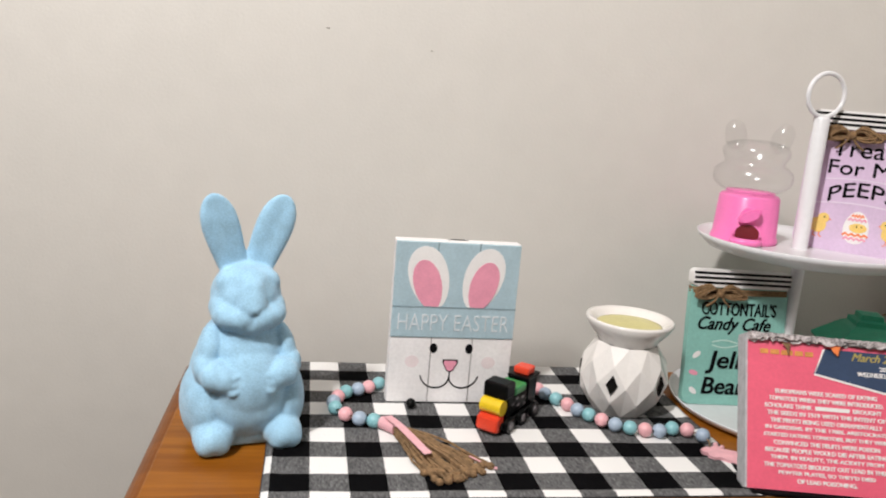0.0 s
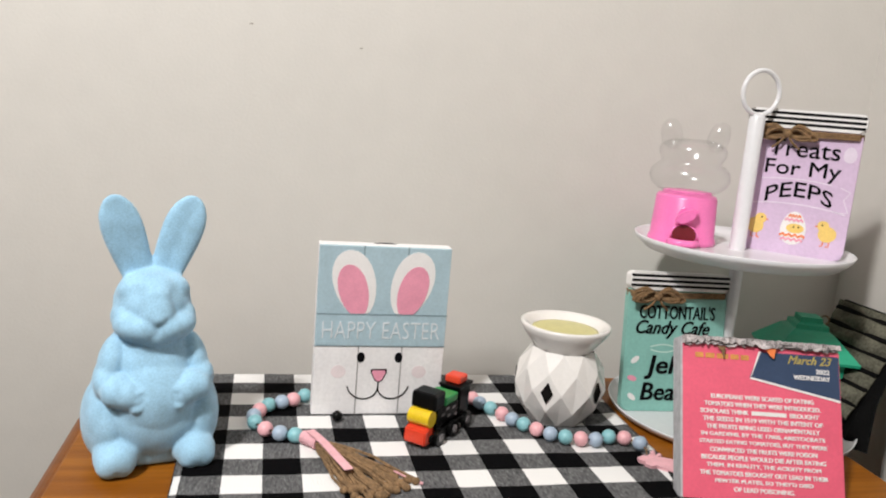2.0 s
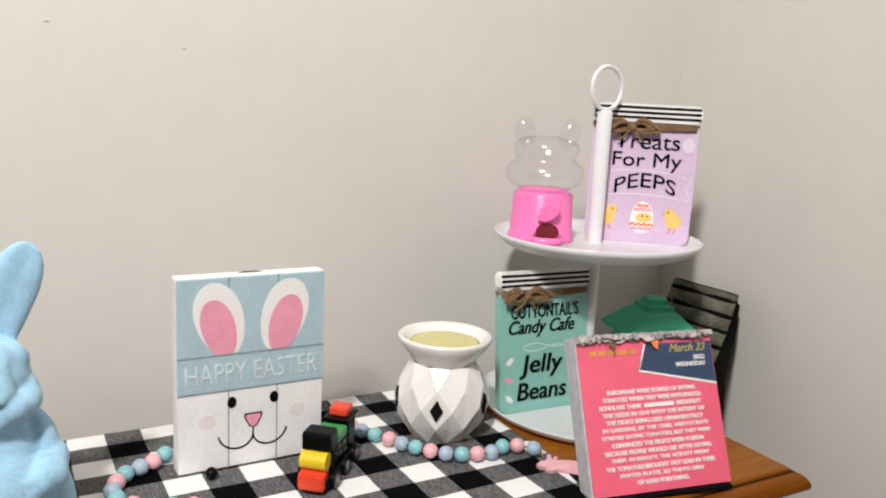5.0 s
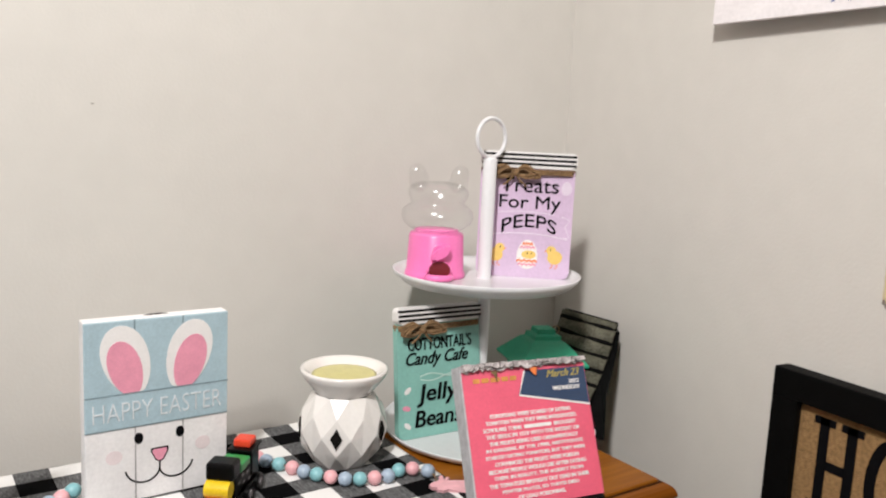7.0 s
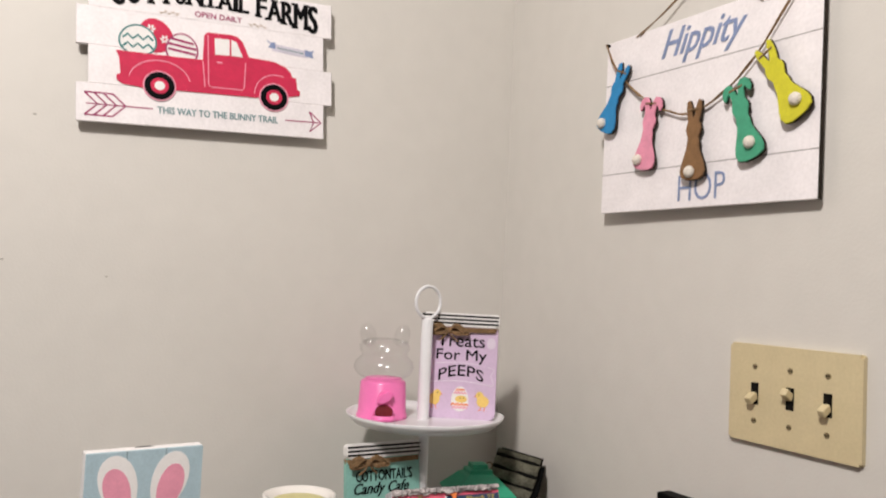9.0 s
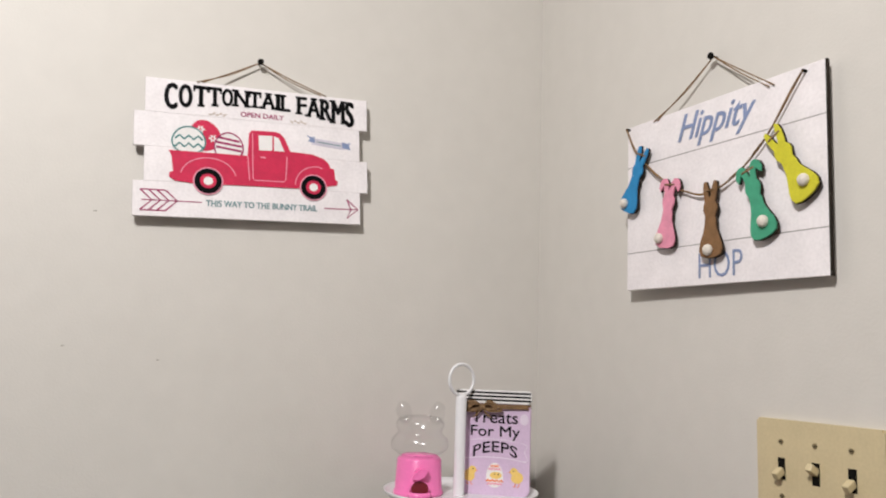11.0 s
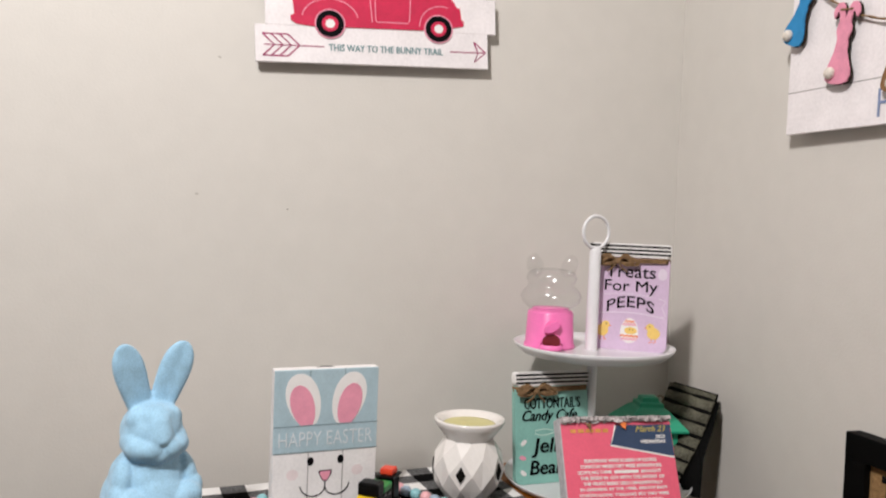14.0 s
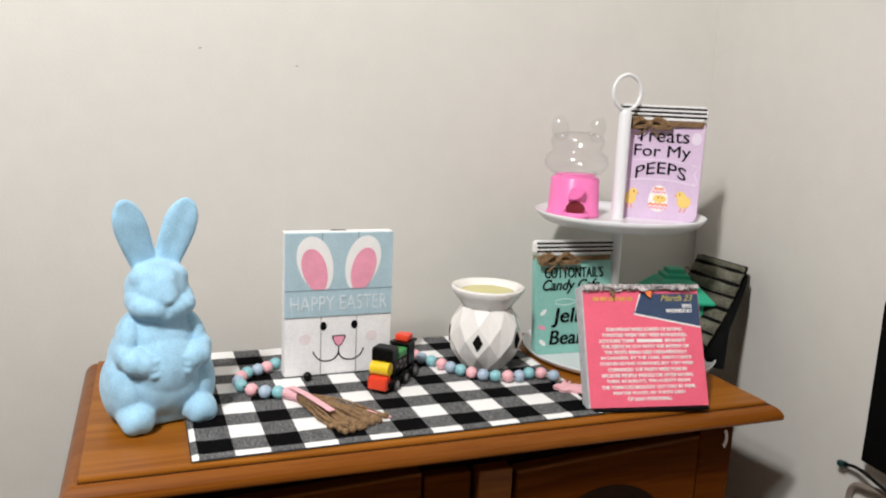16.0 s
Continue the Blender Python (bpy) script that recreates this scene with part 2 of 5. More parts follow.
def box(x0, x1, y0, y1, z0, z1, bevel=0.0, seg=2, bm=None, m=None):
    bm = bm or bmesh.new()
    mm = Matrix.Translation(((x0 + x1) / 2, (y0 + y1) / 2, (z0 + z1) / 2)) @ Matrix.Diagonal((x1 - x0, y1 - y0, z1 - z0, 1))
    r = bmesh.ops.create_cube(bm, size=1, matrix=(m @ mm) if m else mm)
    if bevel:
        edges = list({e for v in r["verts"] for e in v.link_edges})
        bmesh.ops.bevel(bm, geom=edges, offset=bevel, segments=seg, affect="EDGES", profile=0.5)
    return bm


def prism(pts, y0, y1, bm=None, bevel=0.0):
    """An outline in x and z, standing upright, from y0 (front) to y1 (back)."""
    bm = bm or bmesh.new()
    a = [bm.verts.new((x, y0, z)) for x, z in pts]
    b = [bm.verts.new((x, y1, z)) for x, z in pts]
    front = bm.faces.new(a)
    bm.faces.new(b[::-1])
    for i in range(len(pts)):
        j = (i + 1) % len(pts)
        bm.faces.new((a[j], a[i], b[i], b[j]))
    if bevel:
        bmesh.ops.bevel(bm, geom=list(front.edges), offset=bevel, segments=2, affect="EDGES")
    return bm


def lathe(profile, n=48, bm=None, m=None):
    """A profile of (radius, z) turned round the z axis."""
    bm = bm or bmesh.new()
    m = m or Matrix.Identity(4)
    rings = []
    for r, z in profile:
        if r < 1e-6:
            rings.append([bm.verts.new(m @ Vector((0, 0, z)))])
        else:
            rings.append([bm.verts.new(m @ Vector((r * math.cos(2 * math.pi * k / n), r * math.sin(2 * math.pi * k / n), z))) for k in range(n)])
    for a, b in zip(rings, rings[1:]):
        for k in range(n):
            j = (k + 1) % n
            q = [a[k % len(a)], a[j % len(a)], b[j % len(b)], b[k % len(b)]]
            q = list(dict.fromkeys(q))
            if len(q) > 2:
                bm.faces.new(q)
    return bm


def tube(path, r, n=8, bm=None, closed=False, taper=1.0):
    bm = bm or bmesh.new()
    path = [Vector(p) for p in path]
    rings, up = [], None
    for i, p in enumerate(path):
        a = path[(i - 1) % len(path)] if closed else path[max(i - 1, 0)]
        b = path[(i + 1) % len(path)] if closed else path[min(i + 1, len(path) - 1)]
        d = (b - a).normalized()
        if up is None:
            up = d.orthogonal().normalized()
        up = (up - d * up.dot(d)).normalized()
        side = d.cross(up)
        rr = r * (1 + (taper - 1) * i / max(1, len(path) - 1))
        rings.append([bm.verts.new(p + rr * (math.cos(2 * math.pi * k / n) * up + math.sin(2 * math.pi * k / n) * side)) for k in range(n)])
    pairs = list(zip(rings, rings[1:])) + ([(rings[-1], rings[0])] if closed else [])
    for a, b in pairs:
        for k in range(n):
            bm.faces.new((a[k], a[(k + 1) % n], b[(k + 1) % n], b[k]))
    if not closed:
        bm.faces.new(rings[0][::-1]), bm.faces.new(rings[-1])
    return bm


def blob(c, r, rot=(0, 0, 0), bm=None, u=20, v=12):
    bm = bm or bmesh.new()
    bmesh.ops.create_uvsphere(bm, u_segments=u, v_segments=v, radius=1, matrix=pose(*c, *rot) @ Matrix.Diagonal((*r, 1)))
    return bm


def rrect(x0, x1, z0, z1, r, n=5):
    out = []
    for cx, cz, a0 in ((x1 - r, z0 + r, -90), (x1 - r, z1 - r, 0), (x0 + r, z1 - r, 90), (x0 + r, z0 + r, 180)):
        out += [(cx + r * math.cos(radians(a0 + 90 * k / n)), cz + r * math.sin(radians(a0 + 90 * k / n))) for k in range(n + 1)]
    return out


def oval(cx, cz, rx, rz, turn=0.0, n=28, egg=0.0, floor_z=None):
    c, s = math.cos(radians(turn)), math.sin(radians(turn))
    out = []
    for k in range(n):
        a = 2 * math.pi * k / n
        x, z = rx * math.cos(a) * (1 - egg * math.sin(a)), rz * math.sin(a)
        x, z = cx + c * x - s * z, cz + s * x + c * z
        out.append((x, max(z, floor_z) if floor_z is not None else z))
    return out


def stroke(pts, w, y0, y1, bm=None):
    """A painted line of width w along points in x and z."""
    bm = bm or bmesh.new()
    ps = [Vector((x, 0, z)) for x, z in pts]
    left, right = [], []
    for i, p in enumerate(ps):
        d = (ps[min(i + 1, len(ps) - 1)] - ps[max(i - 1, 0)]).normalized()
        s = Vector((-d.z, 0, d.x)) * w / 2
        left.append(p + s), right.append(p - s)
    lf = [bm.verts.new((v.x, y0, v.z)) for v in left]
    rf = [bm.verts.new((v.x, y0, v.z)) for v in right]
    lb = [bm.verts.new((v.x, y1, v.z)) for v in left]
    rb = [bm.verts.new((v.x, y1, v.z)) for v in right]
    for i in range(len(ps) - 1):
        bm.faces.new((rf[i], rf[i + 1], lf[i + 1], lf[i]))
        bm.faces.new((lf[i], lf[i + 1], lb[i + 1], lb[i]))
        bm.faces.new((rf[i + 1], rf[i], rb[i], rb[i + 1]))
    return bm


def curve_pts(pts, n=10):
    """A smooth line through a few points."""
    ps = [Vector(p) for p in pts]
    out = []
    for i in range(len(ps) - 1):
        p0, p1, p2, p3 = ps[max(i - 1, 0)], ps[i], ps[i + 1], ps[min(i + 2, len(ps) - 1)]
        for k in range(n):
            t = k / n
            out.append(0.5 * ((2 * p1) + (p2 - p0) * t + (2 * p0 - 5 * p1 + 4 * p2 - p3) * t * t + (3 * p1 - p0 - 3 * p2 + p3) * t ** 3))
    out.append(ps[-1])
    return [tuple(p) for p in out]


def lettering(words, parent, material, cx, cz, w, h, y=-0.0005, shear=0.0, bold=0.0, arc=0.0, turn=0.0, heavy=0.0, flare=0.0, label=""):
    """Words set in the built-in font, fitted to a width and height, on an upright face that looks along -y."""
    cu = bpy.data.curves.new("lettering", "FONT")
    cu.body, cu.align_x, cu.shear, cu.offset, cu.extrude, cu.resolution_u = words, "CENTER", shear, bold, 0.004, 3
    tmp = bpy.data.objects.new("lettering", cu)
    me = bpy.data.meshes.new_from_object(tmp)
    bpy.data.objects.remove(tmp)
    bpy.data.curves.remove(cu)
    co = np.array([v.co[:] for v in me.vertices])
    lo, hi = co.min(0), co.max(0)
    co = (co - (lo + hi) / 2) / (hi - lo)
    c, s = math.cos(radians(turn)), math.sin(radians(turn))
    for v, (a, b, d) in zip(me.vertices, co):
        x, z = a * (w - 2 * heavy * h), b * (h - heavy * h) * (1 + flare * (2 * a) ** 2) - arc * (2 * a) ** 2
        v.co = (cx + c * x - s * z, y - d * 0.0006, cz + s * x + c * z)
    bm = bmesh.new()
    steps = [(0, 0)] if not heavy else [(-1, 0), (1, 0), (-0.5, 0.5), (0.5, -0.5), (0.5, 0.5), (-0.5, -0.5)]
    for i, (dx, dz) in enumerate(steps):
        tmp_me = me.copy()
        tmp_me.transform(Matrix.Translation((dx * heavy * h, -0.00002 * i, dz * heavy * h)))
        bm.from_mesh(tmp_me)
        bpy.data.meshes.remove(tmp_me)
    bpy.data.meshes.remove(me)
    return part("lettering", bm, material, parent, label)


def setting(name, bm, material, label, category):
    return tagged(part(name, bm, material), label, category, kind="structure")


# ---- the room ----
setting("wall_back", box(-3.8, WALL_X + 0.12, WALL_Y, WALL_Y + 0.12, 0, 2.44), WALL, "greige painted wall behind the wooden cabinet", "wall")
setting("wall_right", box(WALL_X, WALL_X + 0.12, -4.2, WALL_Y - 0.0005, 0, 2.44), WALL, "greige painted wall with a switch plate and signs", "wall")
# Left and front walls are unseen, added to enclose and bounce the light.
setting("wall_left", box(-3.92, -3.8, -4.2, WALL_Y + 0.12, 0, 2.44), WALL, "plain greige wall out of view, added to close the room", "wall")
setting("wall_front", box(-3.92, WALL_X + 0.12, -4.32, -4.2, 0, 2.44), WALL, "plain greige wall out of view, added to close the room", "wall")
setting("floor", box(-3.92, WALL_X + 0.12, -4.32, WALL_Y + 0.12, -0.1, 0), CARPET, "brown carpeted floor under the cabinet", "floor")
setting("corner_trim", prism([(0, 0), (-0.006, 0), (-0.0042, 0.0018), (-0.0018, 0.0042), (0, 0.006)], 0, 2.44), WALL, "painted bead of filler in the wall corner", "trim").matrix_world = pose(WALL_X, WALL_Y - 0.0005, 2.44, -90, 0, 0)
setting("ceiling", box(-3.92, WALL_X + 0.12, -4.32, WALL_Y + 0.12, 2.44, 2.54), CEIL, "white painted ceiling", "ceiling")


# ---- the cabinet ----
def cabinet():
    c = thing("cabinet", pose(0.0158, 0.8180, 0, 0, 0, 5.3), "honey-brown varnished wooden cabinet with moulded top and arched doors", "cabinet")
    w, d = 0.7655, 0.330
    part("tabletop", box(0, w, 0, d, 0.778, 0.8, 0.0022), TOP, c, "honey-brown wooden top with a stepped edge")
    # Thin dark strips stand in for the shade in the step.
    for b in ((0.0, w + 0.0030, -0.0030, -0.0002), (w + 0.0002, w + 0.0030, -0.0002, d)):
        part("step_shade_strip", box(*b, 0.7935, 0.7966), STEPLINE, c, "dark strip painted in as shade along the step")
    # moulded nosing: a rounded profile swept along left side, front and right side
    prof = [(0.0, 0.7962), (0.0035, 0.7962), (0.0075, 0.7944), (0.0110, 0.7912), (0.0136, 0.7872), (0.0150, 0.7830), (0.0152, 0.7795), (0.0138, 0.7768), (0.010, 0.7755), (0.0, 0.7755)]
    bm = bmesh.new()
    rows = []
    for o, z in ((o, 0.7962 - 0.86 * (0.7962 - z)) for o, z in prof):
        rows.append([bm.verts.new(p) for p in ((-o, d, z), (-o, -o, z), (w + o, -o, z), (w + o, d, z))])
    for a, b in zip(rows, rows[1:]):
        for k in range(3):
            bm.faces.new((a[k], a[k + 1], b[k + 1], b[k]))
    inner = [bm.verts.new(p) for p in ((0.07, d, 0.7784), (0.07, 0.07, 0.7784), (w - 0.07, 0.07, 0.7784), (w - 0.07, d, 0.7784))]
    for k in range(3):
        bm.faces.new((rows[-1][k], rows[-1][k + 1], inner[k + 1], inner[k]))
    for f in bm.faces:
        f.smooth = False
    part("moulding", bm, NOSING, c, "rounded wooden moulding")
    fy = 0.030
    x0, x1 = 0.016, w - 0.020
    part("carcass", box(x0, x1, fy + 0.022, d - 0.004, 0.10, 0.7780), DARKGAP, c, "case behind the doors, its shade put into the near-black colour")
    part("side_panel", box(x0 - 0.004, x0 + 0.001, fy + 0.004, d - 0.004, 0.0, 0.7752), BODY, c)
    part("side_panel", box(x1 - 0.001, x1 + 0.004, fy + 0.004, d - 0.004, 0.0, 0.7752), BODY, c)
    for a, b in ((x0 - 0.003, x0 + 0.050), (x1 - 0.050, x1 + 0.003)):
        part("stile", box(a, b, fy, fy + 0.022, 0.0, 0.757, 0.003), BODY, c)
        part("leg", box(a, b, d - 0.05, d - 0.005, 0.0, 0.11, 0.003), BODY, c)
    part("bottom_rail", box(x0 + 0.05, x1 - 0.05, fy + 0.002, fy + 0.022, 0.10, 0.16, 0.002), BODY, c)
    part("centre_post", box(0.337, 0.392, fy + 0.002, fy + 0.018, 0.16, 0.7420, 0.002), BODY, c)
    part("centre_post", box(0.398, 0.440, fy - 0.004, fy + 0.016, 0.16, 0.7425, 0.002), NOSING, c, "lighter worn wooden post")
    for a, b in ((x0 + 0.052, 0.332), (0.445, x1 - 0.052)):
        mid, half = (a + b) / 2, (b - a) / 2
        za, zb = (0.7355, 0.7500) if a > 0.3 else (0.7370, 0.7480)
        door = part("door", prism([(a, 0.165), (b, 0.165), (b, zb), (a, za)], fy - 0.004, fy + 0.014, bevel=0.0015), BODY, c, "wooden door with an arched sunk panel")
        # Worn edge; the highlight along it is painted in with the lighter colour.
        part("door_edge", prism([(a + 0.001, za - 0.0015), (b - 0.001, zb - 0.0015), (b - 0.001, zb + 0.0022), (a + 0.001, za + 0.0022)], fy - 0.0044, fy + 0.0142, bevel=0.0010), NOSING, door, "worn top edge, its lit highlight put into the lighter colour")
        arch = [(mid - half + 0.04, 0.21), (mid + half - 0.04, 0.21)]
        arch += [(mid + (half - 0.04) * math.cos(radians(k)), 0.632 + 0.072 * math.sin(radians(k))) for k in range(0, 181, 10)]
        # A flat dark plate replaces the shade of the groove.
        part("panel", prism(arch, fy - 0.0055, fy - 0.0045), DARKGAP, door, "dark flat plate painted as the shaded groove round the arched panel")
        arch2 = [(mid + (x - mid) * 0.86, 0.45 + (z - 0.45) * 0.90) for x, z in arch]
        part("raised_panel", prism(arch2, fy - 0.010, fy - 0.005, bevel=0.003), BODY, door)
        part("knob", blob((b - 0.02 if a < 0.2 else a + 0.02, fy - 0.015, 0.45), (0.012, 0.014, 0.012)), DARKGAP, door)
    crescent = [(0.734 + 0.0052 * math.cos(radians(k)), 0.742 + 0.0125 * math.sin(radians(k))) for k in range(-80, 81, 16)] + [(0.731 + 0.004 * math.cos(radians(k)), 0.743 + 0.009 * math.sin(radians(k))) for k in range(70, -81, -30)]
    part("scuff_mark", prism(crescent, fy - 0.0012, fy + 0.0005), WHITEPRINT, c, "pale crescent scuff in the varnish")
    return c


cabinet()


# ---- the runner ----
def runner():
    w, d, nx, ny = 0.458, 0.317, 92, 64
    bm = bmesh.new()
    grid = []
    for j in range(ny + 1):
        row = []
        for i in range(nx + 1):
            u, v = i / nx, j / ny
            x, y = u * w, v * d
            z = 0.0022 + 0.0007 * noise.noise((x * 14, y * 14, 0)) + 0.0003 * noise.noise((x * 50, y * 50, 3))
            edge = min(u * w, (1 - u) * w, v * d, (1 - v) * d)
            z += 0.0012 * math.exp(-((edge - 0.006) / 0.004) ** 2)
            x += 0.0022 * noise.noise((0, y * 9, 7)) * (1 if u in (0, 1) else 0.6)
            y += 0.0020 * noise.noise((x * 9, 0, 5))
            row.append(bm.verts.new((x, y, z)))
        grid.append(row)
    for j in range(ny):
        for i in range(nx):
            bm.faces.new((grid[j][i], grid[j][i + 1], grid[j + 1][i + 1], grid[j + 1][i]))
    edge = [grid[0][i] for i in range(nx + 1)] + [grid[j][nx] for j in range(1, ny + 1)] + [grid[ny][i] for i in range(nx - 1, -1, -1)] + [grid[j][0] for j in range(ny - 1, 0, -1)]
    low = [bm.verts.new((v.co.x, v.co.y, 0.0004)) for v in edge]
    for k in range(len(edge)):
        j = (k + 1) % len(edge)
        bm.faces.new((edge[j], edge[k], low[k], low[j]))
    path = [(v.co.x, v.co.y, 0.0012) for v in edge[::3]]
    ob = part("table_runner", bm, CHECK, None, smooth=True)
    ob.matrix_world = pose(0.112, 0.833, 0.8, 0, 0, 6.3)
    tagged(ob, "black and white buffalo check cloth runner lying on the cabinet", "table runner")
    part("hem", tube(path, 0.0011, 5, closed=True), HEM, ob, "dark stitched edge")


runner()


# ---- the flocked rabbit ----
def ear(bm, s):
    """A plump upright ear: narrow root, widest above its middle, with a shallow hollow front."""
    rings = []
    for t, hw in ((0.0, 0.0132), (0.10, 0.0144), (0.22, 0.0156), (0.36, 0.0168), (0.5, 0.0177), (0.62, 0.0179), (0.74, 0.0169), (0.84, 0.0146), (0.92, 0.0110), (0.97, 0.0074), (1.0, 0.0026)):
        th = 0.0104 * (1 - 0.30 * t) * (hw / 0.0172) ** 0.6
        ring = []
        for k in range(24):
            a = 2 * math.pi * k / 24
            x, y = hw * math.cos(a), th * math.sin(a)
            if y < 0:
                y *= 0.55 + 0.45 * abs(math.cos(a)) ** 1.4
            ring.append(bm.verts.new(pose(s * 0.0102, 0.0005, 0.161, 3, s * 20.0, s * -8) @ Vector((x, y, 0.0755 * t))))
        rings.append(ring)
    for a, b in zip(rings, rings[1:]):
        for k in range(24):
            bm.faces.new((a[k], a[(k + 1) % 24], b[(k + 1) % 24], b[k]))
    bm.faces.new(rings[0][::-1]), bm.faces.new(rings[-1])


def rabbit():
    bm = bmesh.new()

    def lump(c, r, rot=(0, 0, 0)):
        blob(c, r, rot, bm=bm, u=36, v=24)

    # body: broad seat, chest, sloping shoulders
    lump((0, 0.004, 0.043), (0.0545, 0.052, 0.046))
    lump((0, 0.003, 0.064), (0.0500, 0.0480, 0.045))
    lump((0, 0.002, 0.086), (0.0425, 0.0410, 0.036))
    lump((0, -0.002, 0.104), (0.0330, 0.0330, 0.020))
    lump((0, -0.012, 0.060), (0.0400, 0.0400, 0.044))
    for s in (-1, 1):
        # haunch and foot
        lump((s * 0.0375, -0.003, 0.038), (0.0220, 0.0370, 0.0370))
        lump((s * 0.0310, -0.0250, 0.0160), (0.0200, 0.0290, 0.0168), (0, 0, s * 10))
        lump((s * 0.0325, -0.0350, 0.0150), (0.0190, 0.0200, 0.0150), (0, 0, s * 10))
        for k in (-1, 1):
            lump((s * 0.0335 + k * 0.0052, -0.0425, 0.0120), (0.0115, 0.0110, 0.0118))
        # arm held across the chest
        lump((s * 0.0345, -0.0150, 0.0930), (0.0115, 0.0155, 0.0230), (-22, s * -16, 0))
        lump((s * 0.0385, -0.0230, 0.0765), (0.0125, 0.0150, 0.0155), (0, s * 10, 0))
        lump((s * 0.0310, -0.0350, 0.0730), (0.0155, 0.0125, 0.0138), (0, s * 16, s * -24))
        lump((s * 0.0235, -0.0410, 0.0705), (0.0115, 0.0100, 0.0122), (0, s * 18, s * -18))
        for k in (-1, 0, 1):
            lump((s * (0.0170 - 0.0010 * abs(k)), -0.0445 + 0.001 * k, 0.0675 + k * 0.0068), (0.0072, 0.0062, 0.0043), (0, s * 18, s * -14))
        # cheek, rising outwards into the smile
        lump((s * 0.0175, -0.0200, 0.1245), (0.0178, 0.0200, 0.0135), (0, s * -14, 0))
        lump((s * 0.0250, -0.0120, 0.1310), (0.0105, 0.0170, 0.0125), (0, s * -20, 0))
        lump((s * 0.0098, -0.0325, 0.1245), (0.0145, 0.0120, 0.0112), (0, s * -10, 0))
        # brow
        lump((s * 0.0145, -0.0110, 0.1525), (0.0165, 0.0145, 0.0135), (0, s * 14, 0))
        ear(bm, s)
    # skull, nose ridge, nose, chin
    lump((0, -0.0035, 0.1385), (0.0330, 0.0325, 0.0310))
    lump((0, -0.0060, 0.1500), (0.0285, 0.0260, 0.0185))
    lump((0, -0.0165, 0.1530), (0.0205, 0.0160, 0.0150))
    lump((0, -0.0235, 0.1475), (0.0150, 0.0150, 0.0150))
    lump((0, -0.0275, 0.1410), (0.0150, 0.0145, 0.0135))
    lump((0, -0.0315, 0.1365), (0.0150, 0.0125, 0.0110))
    lump((0, -0.0375, 0.1345), (0.0085, 0.0080, 0.0065))
    lump((0, -0.0275, 0.1185), (0.0190, 0.0150, 0.0105))
    lump((0, -0.0200, 0.1240), (0.0260, 0.0205, 0.0130))
    lump((0, 0.056, 0.03), (0.017, 0.017, 0.017))
    box(-0.041, 0.041, -0.034, 0.045, 0.0, 0.02, 0.008, bm=bm)
    bm.transform(Matrix.Diagonal((0.965, 1, 1, 1)))
    ob = part("rabbit_figure", bm, FLOCK, None, smooth=True)
    ob.matrix_world = pose(0.0725, 0.958, 0.8, 0, 0, 21)
    tagged(ob, "pale blue flocked rabbit figure sitting on the cabinet", "figurine")
    re = ob.modifiers.new("remesh", "REMESH")
    re.mode, re.voxel_size, re.use_smooth_shade = "VOXEL", 0.0011, True
    sm = ob.modifiers.new("smooth", "SMOOTH")
    sm.factor, sm.iterations = 0.5, 26


rabbit()


